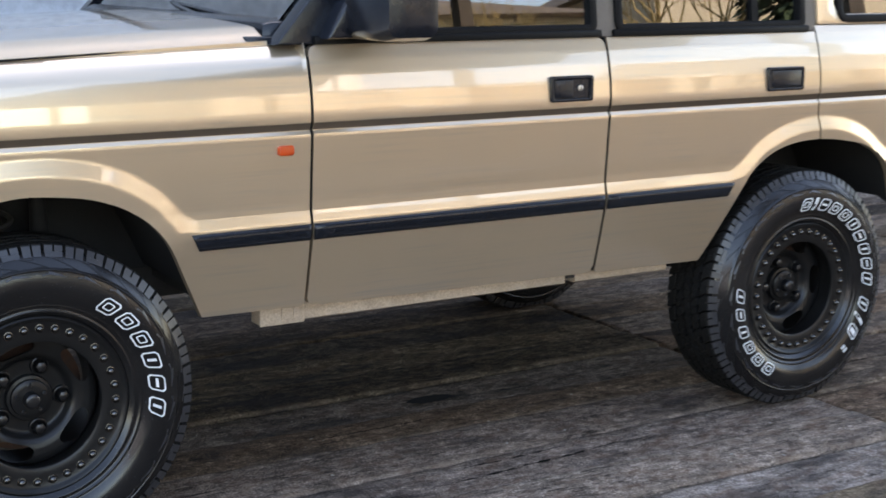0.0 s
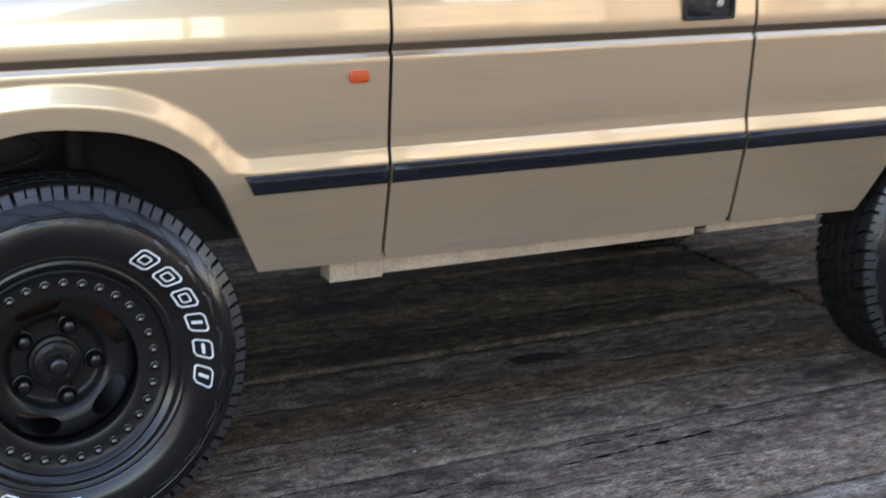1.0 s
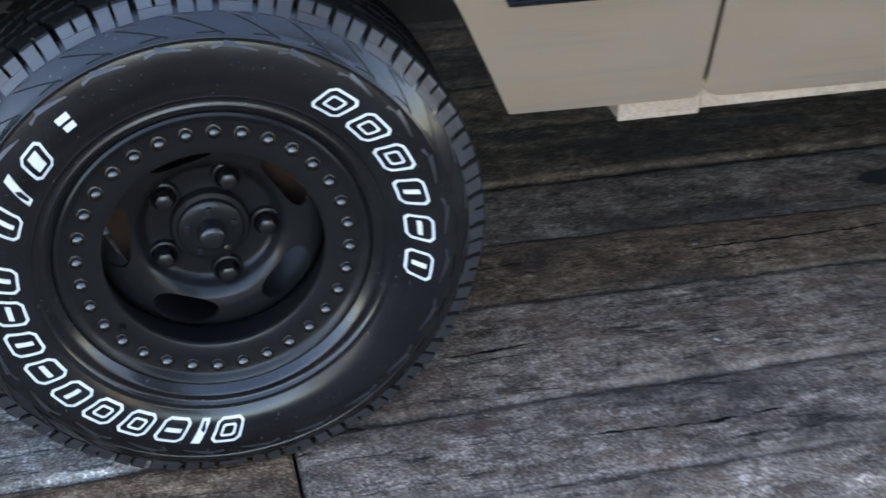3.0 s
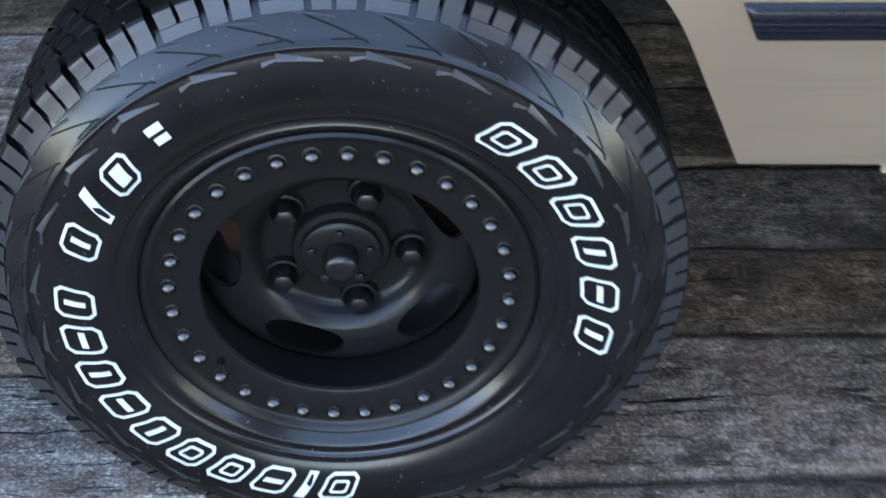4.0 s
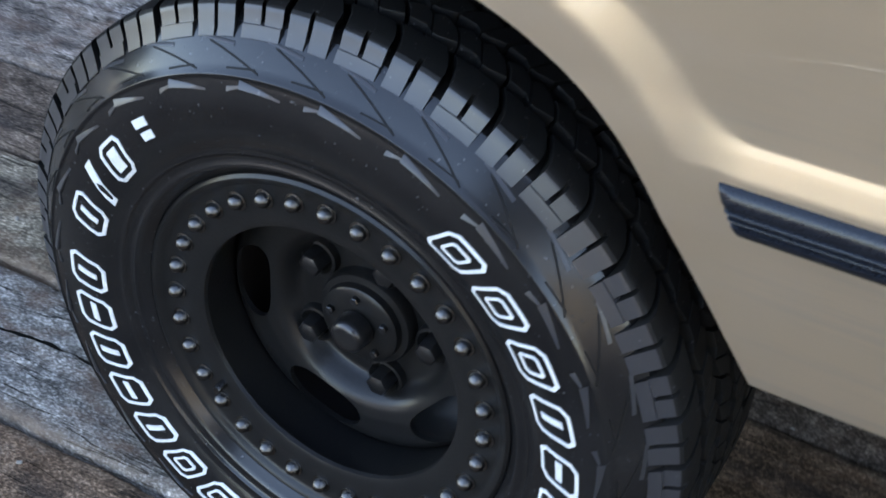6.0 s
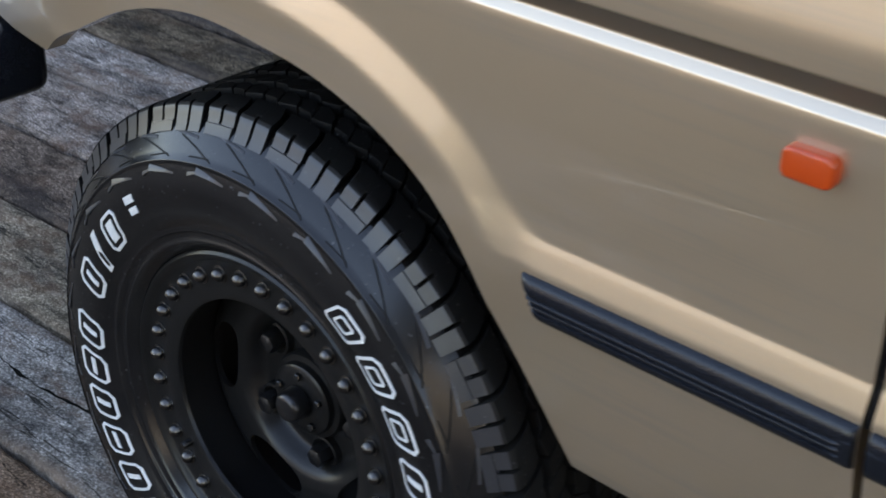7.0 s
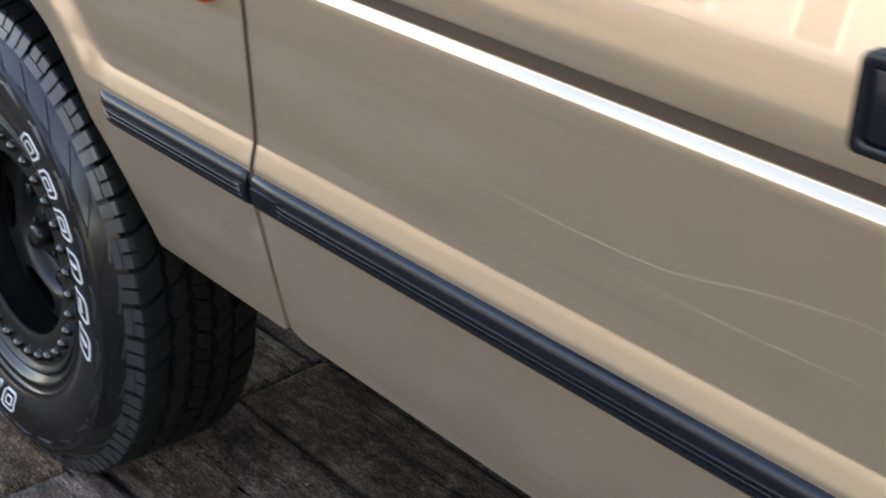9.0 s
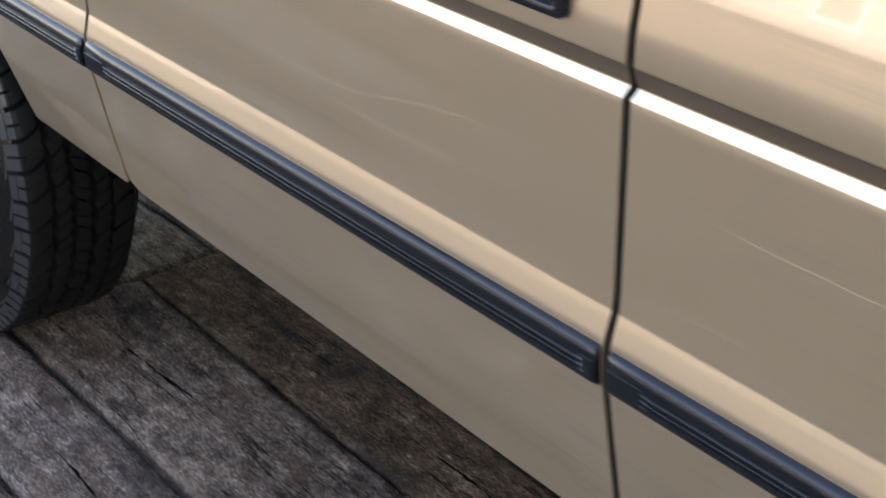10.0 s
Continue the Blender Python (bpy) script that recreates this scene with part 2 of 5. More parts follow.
def box(x0, x1, y0, y1, z0, z1, bevel=0.0, seg=2, bm=None):
    own = bm or bmesh.new()
    r = bmesh.ops.create_cube(own, size=1.0)
    for v in r["verts"]:
        v.co = Vector(((x0 + x1) / 2 + v.co.x * (x1 - x0), (y0 + y1) / 2 + v.co.y * (y1 - y0), (z0 + z1) / 2 + v.co.z * (z1 - z0)))
    if bevel:
        es = list({e for v in r["verts"] for e in v.link_edges})
        bmesh.ops.bevel(own, geom=es, offset=bevel, segments=seg, affect="EDGES", profile=0.5)
    return own


def extrude_outline(pts, y0, y1, bevel=0.0, seg=2):
    """A prism from an outline in x, z between the depths y0 (front) and y1 (back)."""
    bm = bmesh.new()
    a = [bm.verts.new((x, y0, z)) for x, z in pts]
    b = [bm.verts.new((x, y1, z)) for x, z in pts]
    front = bm.faces.new(a)
    bm.faces.new(b[::-1])
    n = len(pts)
    for i in range(n):
        bm.faces.new((a[i], b[i], b[(i + 1) % n], a[(i + 1) % n]))
    bmesh.ops.recalc_face_normals(bm, faces=bm.faces)
    if bevel:
        bmesh.ops.bevel(bm, geom=list(front.edges), offset=bevel, segments=seg, affect="EDGES", profile=0.5)
    return bm


def round_rect(x0, x1, z0, z1, r, n=5):
    out = []
    for cx, cz, a0 in ((x1 - r, z1 - r, 0), (x0 + r, z1 - r, 90), (x0 + r, z0 + r, 180), (x1 - r, z0 + r, 270)):
        for k in range(n + 1):
            a = radians(a0 + 90 * k / n)
            out.append((cx + r * math.cos(a), cz + r * math.sin(a)))
    return out


def ring_plate(outer, inner, y0, y1, bevel=0.0):
    """A flat frame between two outlines with the same number of points."""
    bm = bmesh.new()
    n = len(outer)
    vo, vi = [bm.verts.new((x, y0, z)) for x, z in outer], [bm.verts.new((x, y0, z)) for x, z in inner]
    bo, bi = [bm.verts.new((x, y1, z)) for x, z in outer], [bm.verts.new((x, y1, z)) for x, z in inner]
    for i in range(n):
        j = (i + 1) % n
        for q in ((vo[i], vo[j], vi[j], vi[i]), (bo[j], bo[i], bi[i], bi[j]), (vo[j], vo[i], bo[i], bo[j]), (vi[i], vi[j], bi[j], bi[i])):
            bm.faces.new(q)
    bmesh.ops.recalc_face_normals(bm, faces=bm.faces)
    if bevel:
        es = [e for e in bm.edges if all(abs(v.co.y - y0) < 1e-6 for v in e.verts) and len({f.normal.to_tuple(1) for f in e.link_faces}) > 1]
        bmesh.ops.bevel(bm, geom=es, offset=bevel, segments=2, affect="EDGES", profile=0.5)
    return bm


def revolve(profile, n, closed=False):
    """A solid of revolution round the y axis from (radius, y) pairs."""
    verts, faces = [], []
    k = len(profile)
    for i in range(n):
        a = 2 * math.pi * i / n
        for r, y in profile:
            verts.append((r * math.cos(a), y, r * math.sin(a)))
    for i in range(n):
        j = (i + 1) % n
        for p in range(k - 1 + closed):
            q = (p + 1) % k
            faces.append((i * k + p, i * k + q, j * k + q, j * k + p))
    return verts, faces


def tube(points, radius, n=8, bm=None):
    own = bm or bmesh.new()
    rings = []
    for i, p in enumerate(points):
        p = Vector(p)
        d = Vector(points[min(i + 1, len(points) - 1)]) - Vector(points[max(i - 1, 0)])
        q = d.to_track_quat("Z", "Y")
        r = radius[i] if isinstance(radius, (list, tuple)) else radius
        rings.append([own.verts.new(p + q @ Vector((r * math.cos(2 * math.pi * k / n), r * math.sin(2 * math.pi * k / n), 0))) for k in range(n)])
    for a, b in zip(rings, rings[1:]):
        for k in range(n):
            own.faces.new((a[k], a[(k + 1) % n], b[(k + 1) % n], b[k]))
    own.faces.new(rings[0][::-1])
    own.faces.new(rings[-1])
    return own


def smoothstep(t):
    t = np.clip(t, 0, 1)
    return t * t * (3 - 2 * t)


def spline(pts):
    """A smooth curve z(x) through points, straight past its ends."""
    xs, zs = np.array(pts, float).T
    h = np.diff(xs)
    d = np.diff(zs) / h
    m = np.empty(len(xs))
    m[0], m[-1] = d[0], d[-1]
    m[1:-1] = (d[:-1] * h[1:] + d[1:] * h[:-1]) / (h[1:] + h[:-1])

    def f(x):
        x = np.asarray(x, float)
        i = np.clip(np.searchsorted(xs, x) - 1, 0, len(xs) - 2)
        t = (np.clip(x, xs[0], xs[-1]) - xs[i]) / h[i]
        v = (2 * t**3 - 3 * t**2 + 1) * zs[i] + (t**3 - 2 * t**2 + t) * h[i] * m[i] + (-2 * t**3 + 3 * t**2) * zs[i + 1] + (t**3 - t**2) * h[i] * m[i + 1]
        return v + np.minimum(x - xs[0], 0) * m[0] + np.maximum(x - xs[-1], 0) * m[-1]

    return f


# ---- the vehicle's side: shape and seams ----
YC = 0.895                      # centre line of the vehicle
WHEELBASE = 2.54
HUB_X, HUB_Z = 0.0088, 0.386
PROFILE = [(0.48, 0.060), (0.55, 0.0400), (0.60, 0.0272), (0.65, 0.0150), (0.70, 0.0035), (0.72, -0.0015), (0.74, -0.0050), (0.76, -0.0075), (0.80, -0.0098), (0.83, -0.0108), (0.95, -0.0200), (1.000, -0.0240), (1.0095, -0.0248), (1.0115, -0.0242),
           (1.0178, -0.0172), (1.0192, -0.0166), (1.0206, -0.0168), (1.0385, -0.0249), (1.0395, -0.0255), (1.0410, -0.0258), (1.066, -0.0265), (1.11, -0.0225), (1.16, -0.0135), (1.20, -0.0025), (1.235, 0.010), (1.26, 0.022)]
PZ, PY = np.array(PROFILE).T
arch_front = spline([(-0.45, 0.60), (-0.375, 0.715), (-0.312, 0.785), (-0.24, 0.826), (-0.14, 0.876), (-0.03, 0.902), (0.07, 0.898), (0.17, 0.880), (0.25, 0.845), (0.30, 0.808), (0.340, 0.760), (0.390, 0.660), (0.441, 0.551), (0.469, 0.49)])
arch_rear = spline([(2.08, 0.46), (2.124, 0.522), (2.195, 0.650), (2.272, 0.790), (2.328, 0.838), (2.388, 0.868), (2.46, 0.885), (2.555, 0.891), (2.694, 0.878), (2.80, 0.852), (2.885, 0.80), (2.95, 0.70), (3.01, 0.57)])
flare_front = spline([(-0.52, 0.812), (-0.44, 0.850), (-0.36, 0.905), (-0.25, 0.958), (-0.13, 0.990), (-0.02, 1.000), (0.08, 0.996), (0.15, 0.984), (0.21, 0.966), (0.27, 0.937), (0.32, 0.904), (0.36, 0.866), (0.392, 0.826), (0.415, 0.8135), (0.44, 0.812), (0.46, 0.812)])
flare_rear = spline([(2.17, 0.812), (2.20, 0.8135), (2.224, 0.826), (2.257, 0.858), (2.305, 0.900), (2.385, 0.941), (2.46, 0.963), (2.549, 0.973), (2.62, 0.972), (2.693, 0.960), (2.80, 0.918), (2.89, 0.855), (2.95, 0.815), (2.99, 0.812)])


def flare_line(x):
    x = np.asarray(x, float)
    line = np.where(x < 0.46, flare_front(np.maximum(x, -0.52)), np.where((x > 2.17) & (x < 2.99), flare_rear(x), 0.812))
    return line - 0.0035 - 0.0055 * smoothstep((line - 0.815) / 0.05)


def side_y(x, z):
    x, z = np.asarray(x, float), np.asarray(z, float)
    y = np.interp(z, PZ, PY)
    fender_top = np.where(x < 0.73, 0.07 * np.clip((z - 1.13 - 0.04 * x) / 0.085, 0, 1.1) ** 3, 0.0)
    slope = (flare_line(x + 0.004) - flare_line(x - 0.004)) / 0.008
    wide = 0.030 + 0.012 * smoothstep((flare_line(x) - 0.8115) / 0.05)
    s = np.clip((flare_line(x) - z) / np.sqrt(1 + slope**2) / wide, 0, 1)
    y = y + fender_top - (0.0083 + 0.0042 * smoothstep((flare_line(x) - 0.8115) / 0.05)) * s
    y = y + 0.35 * np.clip(-0.15 - x, 0, 1) ** 2 + 0.06 * np.clip(x - 2.9, 0, 1) ** 2
    return y


def bottom(x):
    return 0.5475 - 0.0155 * (x - 0.444)


def fender_top_z(x):
    return 1.213 + 0.040 * x


BREAKS = [p[0] for p in PROFILE] + [0.8105, 0.8085, 0.8065, 0.801, 0.795, 0.789, 0.783, 0.777, 0.7745, 0.7725, 0.7705]
COARSE_Z = sorted({round(float(z), 4) for z in list(np.arange(0.48, 1.262, 0.02)) + BREAKS})
FINE_Z = sorted({round(float(z), 4) for z in list(np.arange(0.48, 0.72, 0.014)) + list(np.arange(0.72, 1.0, 0.005)) + list(np.arange(1.06, 1.262, 0.012)) + BREAKS})


def skin(inside, x0, x1, mirrored=False, rim=0.026, fine=2):
    """Sheet metal over the side's shape wherever inside(x, z) is positive, with a folded edge."""
    xs = np.linspace(x0, x1, max(3, int(round((x1 - x0) / (0.006 if fine == 2 else 0.03))) + 1))
    zs = np.array(FINE_Z if fine else COARSE_Z)
    X, Z = np.meshgrid(xs, zs, indexing="ij")
    F = inside(X, Z)
    F = np.where(np.abs(F) < 2e-4, 2e-4, F)
    nodes, pts, polys = {}, [], []

    def node(key, x, z):
        if key not in nodes:
            nodes[key] = len(pts)
            pts.append((x, z))
        return nodes[key]

    for i in range(len(xs) - 1):
        for j in range(len(zs) - 1):
            corner = ((i, j), (i + 1, j), (i + 1, j + 1), (i, j + 1))
            f = [F[c] for c in corner]
            if max(f) <= 0:
                continue
            poly = []
            for k in range(4):
                a, b, fa, fb = corner[k], corner[(k + 1) % 4], f[k], f[(k + 1) % 4]
                if fa > 0:
                    poly.append(node(a, xs[a[0]], zs[a[1]]))
                if (fa > 0) != (fb > 0):
                    t = fa / (fa - fb)
                    poly.append(node((min(a, b), max(a, b)), xs[a[0]] + t * (xs[b[0]] - xs[a[0]]), zs[a[1]] + t * (zs[b[1]] - zs[a[1]])))
            if len(poly) > 2:
                polys.append(poly)
    P = np.array(pts)
    Y = side_y(P[:, 0], P[:, 1])
    bm = bmesh.new()
    vs = [bm.verts.new((x, 2 * YC - y if mirrored else y, z)) for (x, z), y in zip(pts, Y)]
    for poly in polys:
        bm.faces.new([vs[k] for k in (poly[::-1] if mirrored else poly)])
    edges = [e for e in bm.edges if len(e.link_faces) == 1]
    made = bmesh.ops.extrude_edge_only(bm, edges=edges)
    for v in made["geom"]:
        if isinstance(v, bmesh.types.BMVert):
            v.co.y += -rim if mirrored else rim
    return bm


def panel(name, inside, x0, x1, mirrored, parent, label=""):
    bm = skin(inside, x0, x1, mirrored, fine=0 if mirrored else 1 if name == "front_door" else 2)
    me = bpy.data.meshes.new(name)
    bm.to_mesh(me)
    bm.free()
    me.materials.append(PAINT)
    me.polygons.foreach_set("use_smooth", [True] * len(me.polygons))
    me.set_sharp_from_angle(angle=radians(50))
    return put(name, me, parent, label)


GAP = 0.0032
GAP1, GAP2, GAP3, TAIL = 0.737, 1.704, 2.558, 3.40


def least(*f):
    out = f[0]
    for g in f[1:]:
        out = np.minimum(out, g)
    return out


def in_fender(x, z):
    return least(GAP1 - 0.0042 - x, z - arch_front(x), z - np.where(x > 0.3, bottom(x), 0.772), fender_top_z(x) - z, x + 0.70)


def in_front_door(x, z):
    return least(x - GAP1 - 0.0042, GAP2 - 0.0046 - x, z - bottom(x), 1.236 - z)


def in_rear_door(x, z):
    return least(x - GAP2 - 0.0046, GAP3 - GAP - x + 0.10 * np.clip(1.0 - z, 0, 0.2), z - bottom(x), 1.236 - z, z - arch_rear(x))


def in_quarter(x, z):
    return least(x - GAP3 - GAP - 0.10 * np.clip(1.0 - z, 0, 0.2), TAIL - x, z - 0.60, 1.255 - z, z - arch_rear(x))


suv = new("off_road_car")
suv.location = (1.27, YC, 0)
tagged(suv, "lifted gold-beige five-door off-road car parked on old timber sleepers", "car")
bpy.context.view_layer.update()

sides = {}
for far in (False, True):
    fender = panel("front_fender", in_fender, -0.70, GAP1, far, suv)
    door_a = panel("front_door", in_front_door, GAP1, GAP2, far, suv)
    door_b = panel("rear_door", in_rear_door, GAP2, GAP3 + 0.03, far, suv)
    quarter = panel("rear_quarter_panel", in_quarter, GAP3, TAIL, far, suv)
    sides[far] = (fender, door_a, door_b, quarter)


def flip(me, far):
    """Mirrors a part's mesh to the vehicle's other side."""
    if far:
        for v in me.vertices:
            v.co.y = 2 * YC - v.co.y
        me.flip_normals()
    return me


def side_part(name, bm, mat, parent, far, label="", smooth=True):
    return put(name, flip(from_bm(name, bm, mat, smooth), far), parent, label)


# rubbing strips: a ribbed length and a plain end block
STRIP = [(0.7735, 0.0), (0.7733, 0.0020), (0.7722, 0.0045), (0.7700, 0.0069), (0.7670, 0.0088), (0.7635, 0.0100), (0.7600, 0.0107), (0.7590, 0.0108), (0.7584, 0.0098), (0.7548, 0.0098), (0.7536, 0.0121), (0.7531, 0.0124), (0.7525, 0.0098), (0.7486, 0.0098), (0.7474, 0.0121), (0.7469, 0.0124),
         (0.7463, 0.0098), (0.7424, 0.0098), (0.7412, 0.0121), (0.7402, 0.0124), (0.7370, 0.0118), (0.7325, 0.0095), (0.7300, 0.0060), (0.7295, 0.0)]
PLAIN = [(z, 0.0124 if 0.739 < z < 0.7585 else p) for z, p in STRIP]


def strip(x0, x1, lean0=0.0, lean1=0.0, plain0=0.0, plain1=0.0):
    bm = bmesh.new()
    stations = [(0.0, PLAIN if plain0 else STRIP, 0.8), (0.003, PLAIN if plain0 else STRIP, 1.0)]
    if plain0:
        stations += [(plain0, PLAIN, 1.0), (plain0 + 0.004, STRIP, 1.0)]
    length = x1 - x0
    mid = [(plain0 + 0.01 + (length - plain0 - plain1 - 0.02) * k / 12, STRIP, 1.0) for k in range(13)]
    stations += mid
    if plain1:
        stations += [(length - plain1 - 0.004, STRIP, 1.0), (length - plain1, PLAIN, 1.0)]
    stations += [(length - 0.003, PLAIN if plain1 else STRIP, 1.0), (length, PLAIN if plain1 else STRIP, 0.8)]
    rings = []
    for s, prof, grow in stations:
        ring = []
        for z, p in prof:
            drop = (0.7735 - z) / 0.044
            k = s / length
            x = x0 + s + drop * (lean0 * (1 - k) + lean1 * k)
            ring.append(bm.verts.new((x, float(side_y(x, z)) - p * grow + 0.002, z)))
        rings.append(ring)
    for a, b in zip(rings, rings[1:]):
        for k in range(len(a) - 1):
            bm.faces.new((a[k], b[k], b[k + 1], a[k + 1]))
    bm.faces.new(rings[0])
    bm.faces.new(rings[-1][::-1])
    return bm


def handle(x0, x1, z0, z1, parent, far, lock):
    yb = float(side_y((x0 + x1) / 2, z0))
    side_part("door_handle", ring_plate(round_rect(x0, x1, z0, z1, 0.008), round_rect(x0 + 0.011, x1 - 0.011, z0 + 0.010, z1 - 0.010, 0.005), yb - 0.0085, yb + 0.014, 0.003), PLASTIC, parent, far, "black plastic recessed handle")
    side_part("handle_recess", extrude_outline(round_rect(x0 + 0.009, x1 - 0.009, z0 + 0.008, z1 - 0.008, 0.005), yb - 0.0012, yb + 0.012), PLASTIC, parent, far)
    split = x0 + (x1 - x0) * (0.52 if lock else 0.92)
    side_part("handle_lever", extrude_outline(round_rect(x0 + 0.0125, split, z0 + 0.0125, z1 - 0.0105, 0.004), yb - 0.0070, yb + 0.002, 0.002), PLASTIC, parent, far)
    if lock:
        cx, cz = x0 + (x1 - x0) * 0.70, z0 + (z1 - z0) * 0.52
        v, f = revolve([(0.0001, -0.0060), (0.0070, -0.0060), (0.0085, -0.0052), (0.0090, -0.003), (0.0090, 0.006)], 24)
        side_part("door_lock", lathe_bm(v, f, (cx, yb, cz)), CHROME, parent, far, "round metal key lock")
        side_part("keyhole", box(cx - 0.0008, cx + 0.0008, yb - 0.0066, yb - 0.005, cz - 0.0045, cz + 0.0045), LUG, parent, far)


def lathe_bm(verts, faces, at):
    bm = bmesh.new()
    vs = [bm.verts.new(Vector(v) + Vector(at)) for v in verts]
    for f in faces:
        try:
            bm.faces.new([vs[k] for k in f])
        except ValueError:
            pass
    bmesh.ops.remove_doubles(bm, verts=bm.verts, dist=1e-5)
    return bm


for far, (fender, door_a, door_b, quarter) in sides.items():
    side_part("rubbing_strip", strip(0.403, 0.732, 0.021, 0.0, 0.0, 0.010), PLASTIC, fender, far, "ribbed black plastic rubbing strip")
    side_part("rubbing_strip", strip(0.743, 1.697, 0.0, 0.0, 0.052, 0.012), PLASTIC, door_a, far, "ribbed black plastic rubbing strip")
    side_part("rubbing_strip", strip(1.711, 2.212, 0.0, -0.026, 0.045, 0.0), PLASTIC, door_b, far, "ribbed black plastic rubbing strip")
    yl = float(side_y(0.66, 0.972))
    lamp = extrude_outline(round_rect(0.639, 0.682, 0.959, 0.985, 0.0075), yl - 0.013, yl + 0.004, 0.0035, 3)
    side_part("side_repeater", lamp, AMBER, fender, far, "orange side indicator lamp")
    handle(1.485, 1.635, 1.057, 1.131, door_a, far, True)
    handle(2.322, 2.477, 1.055, 1.130, door_b, far, False)



def gap_shade(x, z0, z1):
    """A black strip that fills the gap between two panels and stands for its shade."""
    bm = bmesh.new()
    rows = []
    for z in np.linspace(z0, z1, 60):
        gx = x - 0.10 * min(max(1.0 - z, 0), 0.2) * (-1 if x > 2.4 else 0)
        y = float(side_y(gx, z))
        rows.append([bm.verts.new((gx + dx, y + dy, z)) for dx, dy in ((-0.0034, 0.020), (-0.0030, 0.0032), (0.0030, 0.0032), (0.0034, 0.020))])
    for a, b in zip(rows, rows[1:]):
        for k in range(3):
            bm.faces.new((a[k], a[k + 1], b[k + 1], b[k]))
    return bm


# black strips give the door gaps their shaded depth
for far, (fender, door_a, door_b, quarter) in sides.items():
    for owner, x, z0 in ((door_a, GAP1, 0.77), (door_b, GAP2, 0.535), (quarter, GAP3, 0.90)):
        side_part("door_gap_shade", gap_shade(x, z0, 1.205 if x < 1 else 1.234), TRIM, owner, far, "black strip standing for the shade in the door gap")

SCRATCH = make_rough("scraped_lacquer", (0.62, 0.50, 0.37), (0.54, 0.43, 0.31), 200, 0.45, 0.0002)


WAIST_STRIPE = material("brown_waist_stripe", (0.13, 0.095, 0.068), 0.35, 0.5, 0.8, 0.05)


def waist_stripe(x0, x1):
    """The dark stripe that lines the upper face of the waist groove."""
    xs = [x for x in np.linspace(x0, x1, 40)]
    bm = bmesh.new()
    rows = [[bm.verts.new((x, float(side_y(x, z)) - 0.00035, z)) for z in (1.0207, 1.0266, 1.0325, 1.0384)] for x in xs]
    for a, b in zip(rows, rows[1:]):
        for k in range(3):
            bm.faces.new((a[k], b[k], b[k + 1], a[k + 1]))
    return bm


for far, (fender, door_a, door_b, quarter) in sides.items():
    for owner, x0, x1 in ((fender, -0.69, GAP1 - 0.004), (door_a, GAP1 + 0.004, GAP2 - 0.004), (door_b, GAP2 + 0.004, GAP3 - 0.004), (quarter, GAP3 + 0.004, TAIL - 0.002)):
        side_part("waist_stripe", waist_stripe(x0, x1), WAIST_STRIPE, owner, far, "dark brown stripe along the waistline")


def scratch(pts, width, parent):
    """A fine scrape in the lacquer along a smooth line of x, z."""
    line = spline(pts)
    bm = bmesh.new()
    xs = np.linspace(pts[0][0], pts[-1][0], 50)
    rows = []
    for k, x in enumerate(xs):
        w = width * (0.25 + 0.75 * math.sin(math.pi * k / 49)) * (0.6 + 0.4 * noise.noise((x * 40, 0, 0)))
        z = float(line(x)) + 0.0012 * noise.noise((x * 25, 5, 0))
        rows.append([bm.verts.new((x, float(side_y(x, z + o)) - 0.00025, z + o)) for o in (-w, w)])
    for a, b in zip(rows, rows[1:]):
        bm.faces.new((a[0], b[0], b[1], a[1]))
    part("scratch", bm, SCRATCH, parent, "fine pale scratch in the paint")


scratch([(0.90, 0.907), (1.00, 0.899), (1.12, 0.893), (1.22, 0.890), (1.348, 0.896), (1.42, 0.912), (1.50, 0.924), (1.57, 0.928), (1.65, 0.929)], 0.00045, sides[False][1])
scratch([(1.26, 0.872), (1.404, 0.871), (1.50, 0.874), (1.58, 0.880)], 0.00045, sides[False][1])
scratch([(0.40, 0.880), (0.47, 0.894), (0.55, 0.904), (0.63, 0.912), (0.71, 0.919)], 0.0004, sides[False][0])
scratch([(1.733, 0.938), (1.838, 0.936), (1.946, 0.936), (2.05, 0.940)], 0.00045, sides[False][2])
scratch([(1.717, 0.823), (1.760, 0.836), (1.810, 0.841), (1.870, 0.843)], 0.00045, sides[False][2])

# ---- wheels ----
TYRE_R, TYRE_MID = 0.3985, 0.1115
SIDEWALL = [(0.214, 0.022), (0.220, 0.009), (0.226, 0.001), (0.233, -0.004), (0.236, -0.0085), (0.240, -0.0092), (0.243, -0.0055), (0.251, -0.0100), (0.2518, -0.0116), (0.2534, -0.0125), (0.2542, -0.0118), (0.260, -0.0155), (0.274, -0.0225), (0.288, -0.0262),
            (0.306, -0.0275), (0.322, -0.0270), (0.336, -0.0245), (0.3400, -0.0232), (0.3406, -0.0244), (0.3422, -0.0240), (0.3428, -0.0222), (0.350, -0.0168), (0.362, -0.0065), (0.3715, 0.0022), (0.3800, 0.0110), (0.3855, 0.0200), (0.3878, 0.0300), (0.3880, 0.0400)]
SR, SY = np.array(SIDEWALL).T


def polar(r, a, y):
    return Vector((r * math.cos(a), y, r * math.sin(a)))


